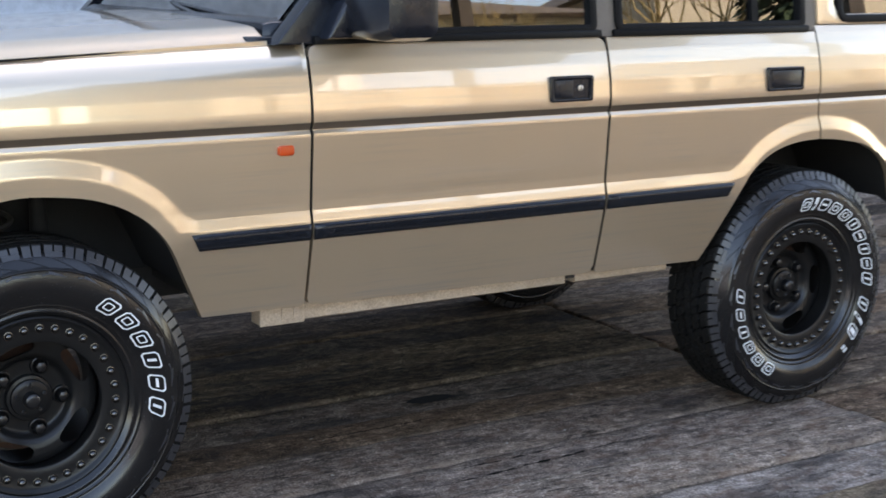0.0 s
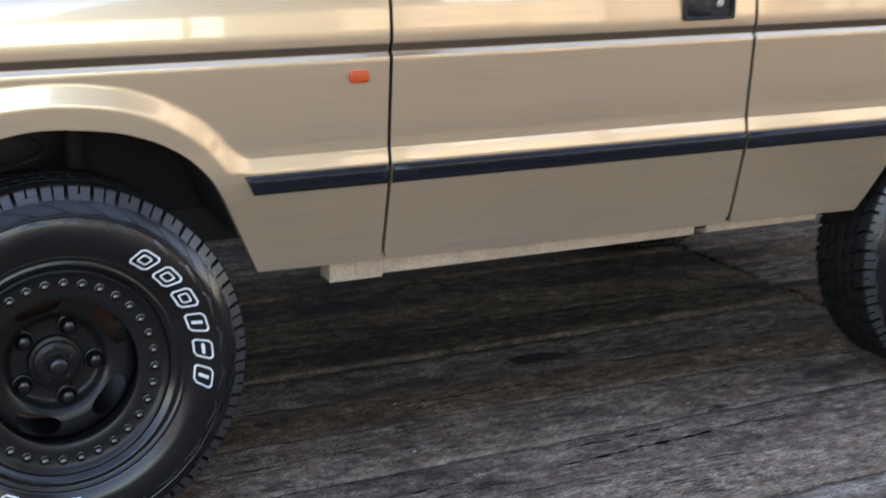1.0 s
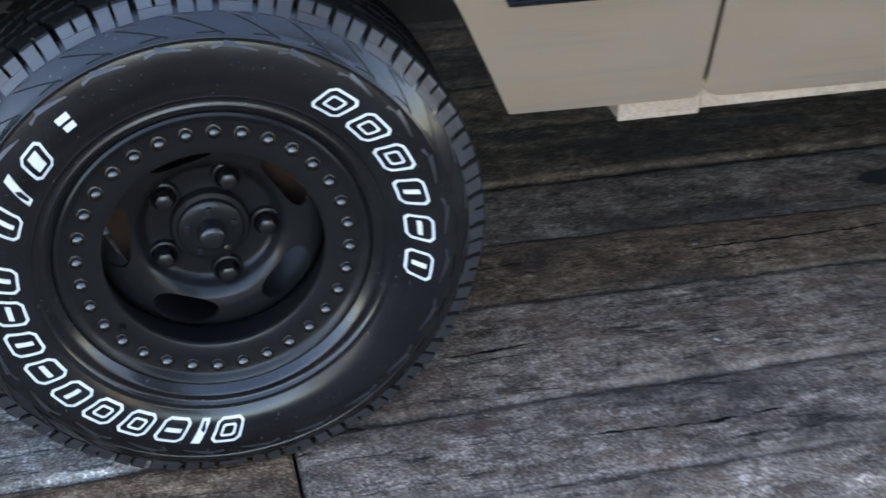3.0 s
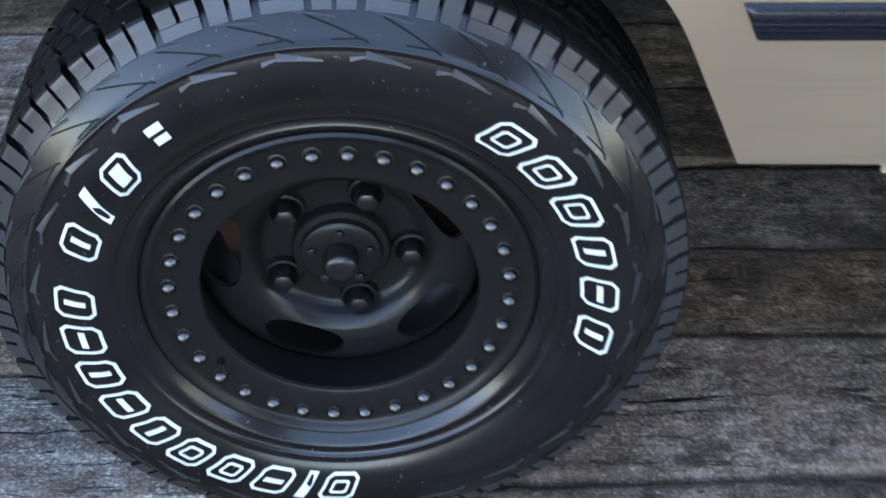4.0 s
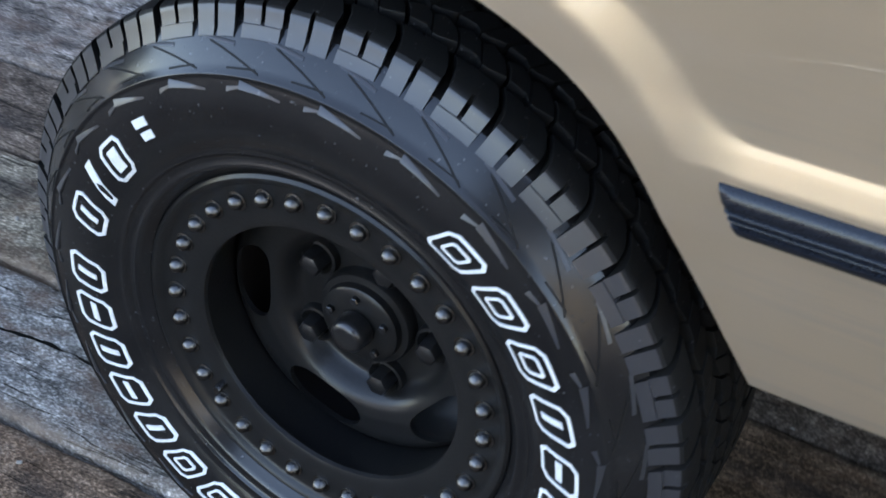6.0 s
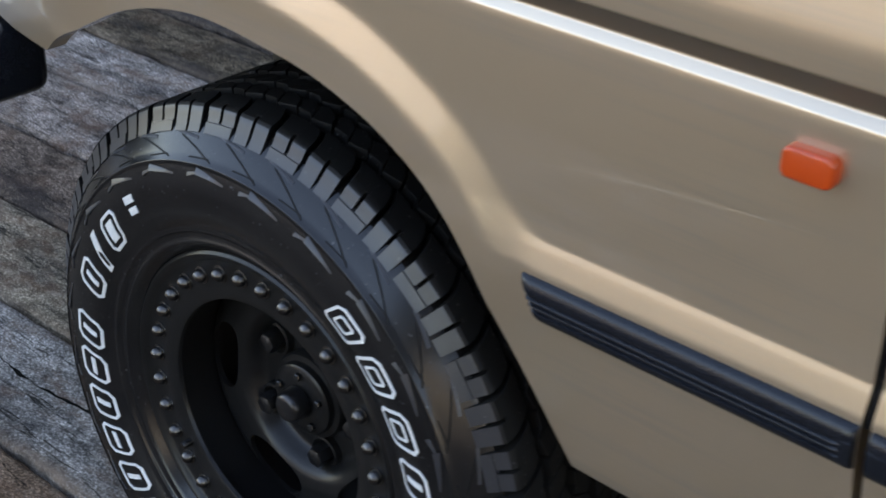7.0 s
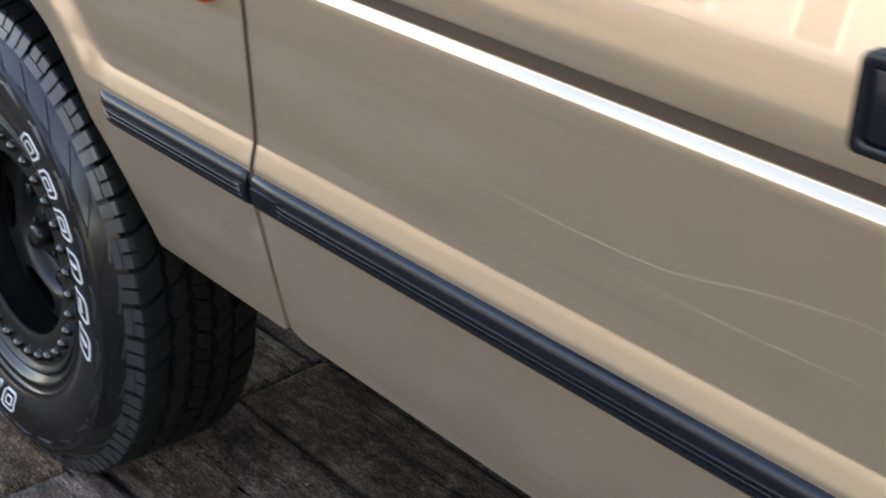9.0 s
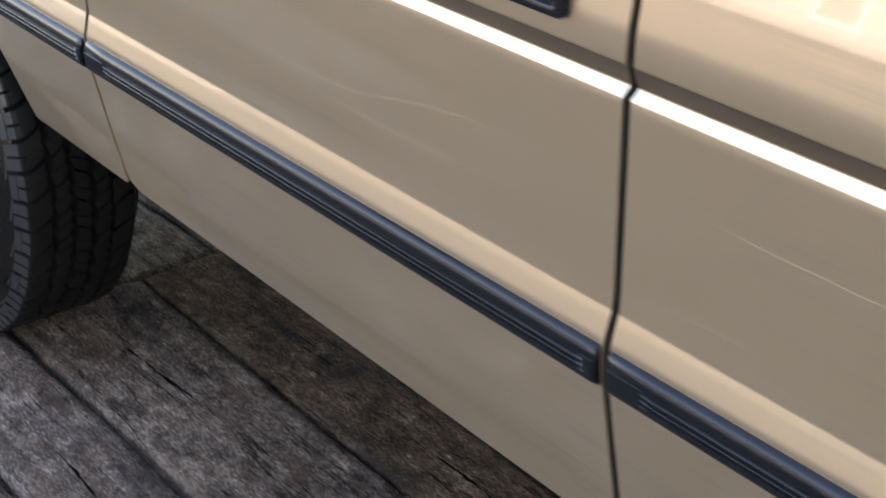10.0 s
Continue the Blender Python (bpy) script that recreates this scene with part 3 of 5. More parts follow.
def sweep_block(bm, outline, a0, a1, n=2, side=3):
    """A tread lug: a cross-section in (radius, y) carried from angle a0 to a1, curving away towards the tread's middle."""
    def bend(y):
        return 32.0 * max(0.0, min(y, mirror_y(y)) - 0.014) ** 2 * (1 if y < TYRE_MID else -1)

    rings = [[bm.verts.new(polar(r, a0 + (a1 - a0) * k / n + bend(y), y)) for r, y in outline] for k in range(n + 1)]
    m = len(outline)
    for p, q in zip(rings, rings[1:]):
        for k in range(m):
            bm.faces.new((p[k], p[(k + 1) % m], q[(k + 1) % m], q[k])).material_index = 1 if k < side else 0
    bm.faces.new(rings[0][::-1])
    bm.faces.new(rings[-1])


def tread_prism(bm, pts, r0, r1):
    """A tread block standing on the carcass, from an outline in (angle, y)."""
    ca = sum(p[0] for p in pts) / len(pts)
    cy = sum(p[1] for p in pts) / len(pts)
    lo = [bm.verts.new(polar(r0, a, y)) for a, y in pts]
    mid = [bm.verts.new(polar(r1 - 0.0012, ca + (a - ca) * 0.985, cy + (y - cy) * 0.985)) for a, y in pts]
    top = [bm.verts.new(polar(r1, ca + (a - ca) * 0.945, cy + (y - cy) * 0.955)) for a, y in pts]
    n = len(pts)
    for a, b in ((lo, mid), (mid, top)):
        for k in range(n):
            bm.faces.new((a[k], a[(k + 1) % n], b[(k + 1) % n], b[k]))
    bm.faces.new(top)


def mirror_y(y):
    return 2 * TYRE_MID - y


LUG_TOP = [(0.3860, 0.0215), (0.3984, 0.0225), (0.3992, 0.0300), (0.3992, 0.0420), (0.3992, 0.0505), (0.3975, 0.0525), (0.385, 0.0535)]
LUG_LONG = [(0.3690, -0.0014), (0.3760, 0.0030), (0.3870, 0.0085), (0.3945, 0.0120), (0.3976, 0.0150), (0.3988, 0.0230), (0.3992, 0.0320), (0.3992, 0.0430), (0.3992, 0.0525), (0.3975, 0.0545), (0.385, 0.0555), (0.383, 0.034), (0.376, 0.022), (0.368, 0.008)]
LUG_SHORT = [(0.3770, 0.0052), (0.3840, 0.0092), (0.3905, 0.0118), (0.3950, 0.0138), (0.3976, 0.0165), (0.3988, 0.0240), (0.3992, 0.0320), (0.3992, 0.0420), (0.3992, 0.0495), (0.3975, 0.0515), (0.385, 0.0525), (0.383, 0.034), (0.378, 0.024), (0.3755, 0.014)]
LUG_FOOT = [(0.3690, -0.0014), (0.3760, 0.0030), (0.3800, 0.0050), (0.3800, 0.020), (0.370, 0.016), (0.366, 0.006)]


def tread_mesh():
    bm = bmesh.new()
    rng = random.Random(4)
    pitches = 46
    d = 2 * math.pi / pitches
    for k in range(pitches):
        a = k * d
        for mirrored in (False, True):
            def sec(s):
                return [(r, mirror_y(y)) for r, y in s] if mirrored else s
            off = d * 0.5 if mirrored else 0.0
            # each shoulder lug is split by a narrow slit
            if k % 2:
                sweep_block(bm, sec(LUG_LONG), a + off + d * 0.02, a + off + d * 0.40)
                sweep_block(bm, sec(LUG_LONG), a + off + d * 0.49, a + off + d * 0.87)
            else:
                sweep_block(bm, sec(LUG_SHORT), a + off + d * 0.02, a + off + d * 0.39)
                sweep_block(bm, sec(LUG_FOOT), a + off + d * 0.02, a + off + d * 0.85)
                sweep_block(bm, sec(LUG_SHORT), a + off + d * 0.48, a + off + d * 0.85)
            sweep_block(bm, sec(LUG_TOP), a + off + d * 0.36, a + off + d * 0.52, 1, 0)
        j = rng.uniform(-0.03, 0.03) * d
        for y0, y1, sh, lean in ((0.0605, 0.0895, 0.30, 0.60), (0.0970, 0.1260, 0.72, -0.45), (0.1335, 0.1625, 0.10, 0.60)):
            s = a + sh * d + j
            w = d * 0.93
            c = (y0 + y1) / 2
            n = 0.0046
            kink = lean * d * 0.45
            # a chunky block with cranked ends and stepped flanks, cut by a slit that stops short of its far flank
            lo = [(s, y0 + n), (s + w * 0.36, y0 - n * 0.4), (s + w * 0.46, y0 - n * 0.4), (s + w * 0.46 + kink * 0.6, c), (s + w * 0.46 + kink, y1 - n), (s + w * 0.30 + kink, y1 + n * 0.3), (s + kink, y1 - n), (s + kink * 0.5, c + 0.003)]
            hi = [(s + w * 0.478, y0 - n * 0.4), (s + w * 0.64, y0 + n), (s + w, y0 + n), (s + w + kink * 0.5, c + 0.003), (s + w + kink, y1 - n), (s + w * 0.74 + kink, y1 + n * 0.3), (s + w * 0.478 + kink, y1 - n), (s + w * 0.478 + kink * 0.6, c)]
            tread_prism(bm, lo, 0.383, TYRE_R + 0.001)
            tread_prism(bm, hi, 0.383, TYRE_R + 0.001)
    # raised zigzag ribs where the sidewall turns into the tread
    def rib(a0, r0, a1, r1, w, lift, rise=0.0, pale=1):
        rows = []
        for k in range(5):
            t = k / 4
            a, r = a0 + (a1 - a0) * t, r0 + (r1 - r0) * t
            taper = 1.0 if rise == 0 else 0.25 + 0.75 * t
            rows.append([bm.verts.new(polar(r + o * taper, a, float(np.interp(r + o * taper, SR, SY)) - l)) for o, l in ((-w, -0.0004), (-w * 0.8, lift + rise * t), (w * 0.8, lift), (w, -0.0004))])
        for p, q in zip(rows, rows[1:]):
            for k in range(3):
                bm.faces.new((p[k], q[k], q[k + 1], p[k + 1])).material_index = pale
        bm.faces.new(rows[0][::-1])
        bm.faces.new(rows[-1])

    # raised wedges inside the ring, fine crossing lines between the ring and the lugs
    w = 2 * math.pi / 24
    for k in range(24):
        a = k * w
        rib(a + w * 0.10, 0.3270, a + w * 0.62, 0.3345, 0.0042, 0.0004, 0.0024)
        rib(a + w * 0.55, 0.3335, a + w * 0.80, 0.3290, 0.0026, 0.0004, 0.0014)
    w = 2 * math.pi / 30
    for k in range(30):
        a = k * w
        rib(a, 0.3455, a + w * 0.85, 0.3660, 0.0008, 0.0007, 0.0, 0)
        rib(a + w * 0.45, 0.3640, a + w * 0.98, 0.3690, 0.0016, 0.0006, 0.0, 1)
        rib(a + w * 0.05, 0.3480, a + w * 0.50, 0.3470, 0.0006, 0.0006, 0.0, 0)
    return bm


def settle(me, turn):
    """Turns a tyre part by an angle and flattens it where it stands on the ground."""
    c, s = math.cos(turn), math.sin(turn)
    for v in me.vertices:
        x, z = v.co.x * c - v.co.z * s, v.co.x * s + v.co.z * c
        if z < -HUB_Z + 0.03:
            press = (-HUB_Z + 0.03 - z) / 0.04
            v.co.y += 0.006 * press * (1 if v.co.y > TYRE_MID else -1)
        v.co.x, v.co.z = x, max(z, -HUB_Z + 0.0015)
    me.update()
    return me


def mark(a_mid, width, r0, r1, kind, slant=0.015, stroke=0.0036):
    """A raised white shape on the sidewall: an outlined or solid slanted block that follows the tyre's round."""
    rm = (r0 + r1) / 2
    h = r1 - r0

    def place(u, v, lift):
        r = r0 + v
        a = a_mid - (u + slant * (v / h - 0.5) * (h / 0.042)) / rm
        return polar(r, a, float(np.interp(r, SR, SY)) - lift)

    def dense(loop, n):
        out = []
        for i, p in enumerate(loop):
            q = loop[(i + 1) % len(loop)]
            out += [(p[0] + (q[0] - p[0]) * k / n, p[1] + (q[1] - p[1]) * k / n) for k in range(n)]
        return out

    bm = bmesh.new()

    def frame_loop(u0, u1, v0, v1, st, c=0.007):
        o = dense([(u0 + c, v0), (u1 - c, v0), (u1, v0 + c), (u1, v1 - c), (u1 - c, v1), (u0 + c, v1), (u0, v1 - c), (u0, v0 + c)], 3)
        ci = c * 0.7
        i = dense([(u0 + st + ci, v0 + st), (u1 - st - ci, v0 + st), (u1 - st, v0 + st + ci), (u1 - st, v1 - st - ci), (u1 - st - ci, v1 - st), (u0 + st + ci, v1 - st), (u0 + st, v1 - st - ci), (u0 + st, v0 + st + ci)], 3)
        n = len(o)
        rows = [[bm.verts.new(place(u, v, l)) for u, v in loop] for loop, l in ((o, -0.001), (o, 0.0012), (i, 0.0012), (i, -0.001))]
        for a, b in zip(rows, rows[1:]):
            for k in range(n):
                bm.faces.new((a[k], a[(k + 1) % n], b[(k + 1) % n], b[k]))

    def bar(u0, u1, v0, v1):
        o = dense([(u0, v0), (u1, v0), (u1, v1), (u0, v1)], 4)
        lo = [bm.verts.new(place(u, v, -0.001)) for u, v in o]
        hi = [bm.verts.new(place(u, v, 0.0012)) for u, v in o]
        for k in range(len(o)):
            bm.faces.new((lo[k], lo[(k + 1) % len(o)], hi[(k + 1) % len(o)], hi[k]))
        bm.faces.new(hi)

    w = width / 2
    frame_loop(-w, w, 0, h, stroke) if kind not in ("slab", "stack") else None
    if kind == "loop":
        frame_loop(-w * 0.50, w * 0.50, h * 0.26, h * 0.74, stroke * 0.8, 0.003)
    elif kind == "step":
        bar(-w * 0.16, w * 0.16, h * 0.24, h * 0.76)
    elif kind == "solid":
        bar(-w * 0.55, w * 0.55, h * 0.42, h * 0.58)
    elif kind == "pair":
        bar(-w * 0.40, w * 0.40, h * 0.22, h * 0.78)
    elif kind == "stack":
        bar(-w, w, h * 0.60, h)
        bar(-w * 0.8, w, 0, h * 0.38)
    else:
        bar(-w, w, 0, h)
    return bm


def deg(a):
    return radians(a)


def clip_grid(us, vs, F):
    """Cells of a grid kept where F is positive, cut along its zero line."""
    nodes, pts, polys = {}, [], []

    def node(key, u, v):
        if key not in nodes:
            nodes[key] = len(pts)
            pts.append((u, v))
        return nodes[key]

    for i in range(len(us) - 1):
        for j in range(len(vs) - 1):
            corner = ((i, j), (i + 1, j), (i + 1, j + 1), (i, j + 1))
            f = [F[c] for c in corner]
            if max(f) <= 0:
                continue
            poly = []
            for k in range(4):
                a, b, fa, fb = corner[k], corner[(k + 1) % 4], f[k], f[(k + 1) % 4]
                if fa > 0:
                    poly.append(node(a, us[a[0]], vs[a[1]]))
                if (fa > 0) != (fb > 0):
                    t = fa / (fa - fb)
                    poly.append(node((min(a, b), max(a, b)), us[a[0]] + t * (us[b[0]] - us[a[0]]), vs[a[1]] + t * (vs[b[1]] - vs[a[1]])))
            if len(poly) > 2:
                polys.append(poly)
    return pts, polys


DISC = [(0.030, 0.100), (0.088, 0.100), (0.0935, 0.0985), (0.098, 0.092), (0.106, 0.0800), (0.115, 0.0735), (0.130, 0.0700), (0.148, 0.0690), (0.160, 0.0715), (0.168, 0.078), (0.1725, 0.090)]
DR, DY = np.array(DISC).T
SLOTS, NUTS = [33 + 72 * k for k in range(5)], [-4 + 72 * k for k in range(5)]


def disc_bm():
    us, vs = np.linspace(0, 2 * math.pi, 181), np.array([0.03, 0.05, 0.07, 0.086, 0.090, 0.094, 0.098, 0.102, 0.106, 0.110, 0.114, 0.118, 0.122, 0.126, 0.130, 0.134, 0.138, 0.142, 0.146, 0.150, 0.154, 0.158, 0.162, 0.166, 0.169, 0.1725])
    U, V = np.meshgrid(us, vs, indexing="ij")
    F = np.full(U.shape, 1.0)
    for s in SLOTS:
        da = (U - deg(s) + math.pi) % (2 * math.pi) - math.pi
        F = np.minimum(F, ((V - 0.1400) / 0.0235) ** 2 + np.abs(da * V / 0.051) ** 2.2 - 1)
    pts, polys = clip_grid(us, vs, np.where(np.abs(F) < 1e-3, 1e-3, F))
    bm = bmesh.new()
    vv = [bm.verts.new(polar(v, u, float(np.interp(v, DR, DY)))) for u, v in pts]
    for p in polys:
        bm.faces.new([vv[k] for k in p])
    bmesh.ops.remove_doubles(bm, verts=bm.verts, dist=1e-5)
    made = bmesh.ops.extrude_edge_only(bm, edges=[e for e in bm.edges if len(e.link_faces) == 1])
    for v in made["geom"]:
        if isinstance(v, bmesh.types.BMVert):
            v.co.y += 0.007
    return bm


def lathe(profile, n, at=(0, 0, 0)):
    return lathe_bm(*revolve(profile, n), at)


def make_wheel(turn, m, label):
    """One wheel with its tyre; turn: how far it has rolled."""
    spin = Matrix.Rotation(-turn, 4, "Y")
    rim = lathe([(0.168, 0.200), (0.1735, 0.150), (0.1735, 0.034), (0.1715, 0.022), (0.1605, 0.0180), (0.1575, 0.0155), (0.1590, 0.0110), (0.1635, 0.0088), (0.180, 0.0080), (0.2070, 0.0080), (0.2125, 0.0045), (0.2155, 0.0005), (0.2200, -0.0010), (0.2235, 0.0015), (0.2245, 0.0070), (0.2190, 0.0150), (0.205, 0.030), (0.200, 0.185), (0.222, 0.205)], 128)
    wheel = part("wheel", rim, RIM, suv, label, True, m @ spin)

    def add(name, bm, mat, note="", smooth=True):
        return part(name, bm, mat, wheel, note, smooth, m @ spin)

    full = SIDEWALL + [(0.3875, 0.060)] + [(r, mirror_y(y)) for r, y in SIDEWALL[::-1]]
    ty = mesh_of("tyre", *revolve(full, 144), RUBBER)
    # second material darkens the groove floors as shade would
    ty.materials.append(GROOVE_SHADE)
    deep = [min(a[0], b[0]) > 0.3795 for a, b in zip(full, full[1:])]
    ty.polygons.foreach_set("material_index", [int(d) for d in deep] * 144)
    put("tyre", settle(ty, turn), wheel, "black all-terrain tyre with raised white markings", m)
    tread = from_bm("tread", tread_mesh(), TREAD_RUBBER)
    tread.materials.append(SHOULDER_RUBBER)
    put("tread", settle(tread, turn), wheel, "deep blocky off-road tread", m)
    add("wheel_disc", disc_bm(), RIM)
    add("brake_disc", lathe([(0.03, 0.150), (0.148, 0.150), (0.150, 0.152), (0.150, 0.172), (0.03, 0.172)], 48), RUST, "rusty brake disc")
    stud = from_bm("stud", lathe([(0.0001, -0.0042), (0.0030, -0.0038), (0.0058, -0.0020), (0.0078, 0.0008), (0.0086, 0.0040), (0.0088, 0.0062), (0.0112, 0.0066), (0.0116, 0.0095)], 18), STUD)
    for k in range(32):
        a = deg(52.6 + 11.25 * k)
        put("stud", stud, wheel, "", m @ spin @ Matrix.Translation(polar(0.1925, a, 0)))
    hexa = [(0.0001, 0.0715), (0.0085, 0.0715), (0.0125, 0.0735), (0.0140, 0.0770), (0.0145, 0.1005)]
    nut = from_bm("lug_nut", lathe(hexa, 6), LUG)
    seat = from_bm("nut_seat", lathe([(0.0145, 0.0965), (0.0195, 0.0900), (0.0225, 0.0910), (0.0240, 0.1005)], 20), RIM)
    for a in NUTS:
        put("lug_nut", nut, wheel, "", m @ spin @ Matrix.Translation(polar(0.0825, deg(a), 0)))
        put("nut_seat", seat, wheel, "", m @ spin @ Matrix.Translation(polar(0.0825, deg(a), 0)))
    add("hub_flange", lathe([(0.0001, 0.071), (0.030, 0.071), (0.044, 0.0715), (0.0475, 0.074), (0.0490, 0.082), (0.0560, 0.0835), (0.0580, 0.087), (0.0580, 0.102)], 48), RIM)
    add("hub_cap", lathe([(0.0001, 0.0440), (0.0120, 0.0440), (0.0165, 0.0455), (0.0195, 0.049), (0.0205, 0.055), (0.0215, 0.068)], 32), LUG, "round black hub cap")
    bolt = from_bm("hub_bolt", lathe([(0.0001, 0.0655), (0.0040, 0.0655), (0.0052, 0.0665), (0.0055, 0.072)], 6), LUG)
    for k in range(5):
        put("hub_bolt", bolt, wheel, "", m @ spin @ Matrix.Translation(polar(0.0355, deg(20 + 72 * k), 0)))
    v = polar(0.1750, deg(216), 0)
    add("valve", lathe([(0.0001, -0.0060), (0.0045, -0.0058), (0.0052, -0.0035), (0.0055, 0.009)], 12, v), STUD, "chrome tyre valve cap")
    def sign(a, w, kind, r0=0.2695, r1=0.3115, slant=0.015):
        add("sidewall_mark", mark(deg(a), w, r0, r1, kind, slant), WHITE, "raised white block on the sidewall", False)
    for k, (kind, w) in enumerate((("loop", 0.046), ("loop", 0.046), ("loop", 0.046), ("step", 0.044), ("solid", 0.042), ("step", 0.044))):
        sign(53.3 - 12.15 * k, w, kind)
    for a, kind in zip((268.6, 260.6, 252.3, 241.5, 230.6, 219.8, 209.0, 198.2, 187.4, 176.6), ("loop", "slab", "solid", "loop", "loop", "step", "solid", "step", "solid", "step")):
        sign(a, 0.012 if kind == "slab" else 0.042, kind)
    sign(159.3, 0.040, "step")
    sign(149.0, 0.012, "slab", 0.268, 0.313, 0.024)
    sign(139.0, 0.040, "pair")
    sign(126.0, 0.019, "stack", 0.288, 0.3115, 0.004)
    return wheel


FRONT = make_wheel(0.0, Matrix.Translation((HUB_X, 0.004, HUB_Z)), "black steel wheel with a ring of chrome studs")
REAR = make_wheel(deg(185), Matrix.Translation((HUB_X + WHEELBASE, 0.004, HUB_Z)), "black steel wheel with a ring of chrome studs")
for w, x in ((FRONT, HUB_X), (REAR, HUB_X + WHEELBASE)):
    r = Matrix.Rotation(math.pi, 4, "Z")
    copy_thing(w, Matrix.Translation((x, 2 * YC, HUB_Z)) @ r @ Matrix.Translation((-x, 0, -HUB_Z)) @ w.matrix_basis)

# ---- the rest of the vehicle ----
BONNET_Y = 0.066


def bonnet_bm():
    bm = bmesh.new()
    xs, ys = np.linspace(-0.72, 0.655, 34), np.linspace(BONNET_Y, 2 * YC - BONNET_Y, 41)
    grid = []
    for x in xs:
        row = []
        for y in ys:
            e = min(y - BONNET_Y, 2 * YC - BONNET_Y - y)
            z = fender_top_z(x) + 0.006 + 0.030 * float(smoothstep(e / 0.10)) + 0.022 * (1 - ((y - YC) / 0.82) ** 2) - 0.10 * max(0.0, -0.55 - x) ** 1.5
            row.append(bm.verts.new((x, y, z)))
        grid.append(row)
    for a, b in zip(grid, grid[1:]):
        for k in range(len(ys) - 1):
            bm.faces.new((a[k], b[k], b[k + 1], a[k + 1]))
    made = bmesh.ops.extrude_edge_only(bm, edges=[e for e in bm.edges if len(e.link_faces) == 1])
    for v in made["geom"]:
        if isinstance(v, bmesh.types.BMVert):
            v.co.z -= 0.03
    return bm


part("bonnet", bonnet_bm(), PAINT, suv)
for far in (False, True):
    # a thin black tube stands for the shade in the bonnet gap
    line = [(x, float(side_y(x, fender_top_z(x) - 0.0005)) - 0.0015, fender_top_z(x) + 0.0025) for x in np.linspace(-0.69, 0.60, 40)]
    side_part("bonnet_gap_shade", tube(line, 0.0030, 6), TRIM, suv, far, "black line standing for the shaded gap along the bonnet's edge")


def house_y(z):
    return 0.012 + 0.13 * (z - 1.236)


def lean_in(bm):
    """Leans an upright window part inwards with the cabin's sides."""
    for v in bm.verts:
        v.co.y += house_y(v.co.z)
    return bm


def shrink(pts, d):
    """An outline with its straight edges moved inwards by d."""
    n = len(pts)
    out = []
    for i in range(n):
        p, q, r = Vector(pts[i - 1]), Vector(pts[i]), Vector(pts[(i + 1) % n])
        e, f = (q - p).normalized(), (r - q).normalized()
        ne, nf = Vector((-e.y, e.x)), Vector((-f.y, f.x))
        b = (ne + nf)
        out.append(tuple(q + b * (d / max(0.3, 1 + ne.dot(nf)))))
    return out


WINDOWS = {"front": [(0.81, 1.247), (1.678, 1.247), (1.678, 1.700), (1.180, 1.700)], "rear": [(1.745, 1.247), (2.515, 1.247), (2.515, 1.700), (1.745, 1.700)],
           "quarter": [(2.660, 1.262), (3.20, 1.262), (3.20, 1.690), (2.660, 1.690)]}


def rounded(poly, r, n=4):
    out = []
    m = len(poly)
    for i in range(m):
        p, q, s = Vector(poly[i - 1]), Vector(poly[i]), Vector(poly[(i + 1) % m])
        a, b = q + (p - q).normalized() * r, q + (s - q).normalized() * r
        for k in range(n + 1):
            t = k / n
            out.append(tuple(a * (1 - t) ** 2 + q * 2 * t * (1 - t) + b * t * t))
    return out


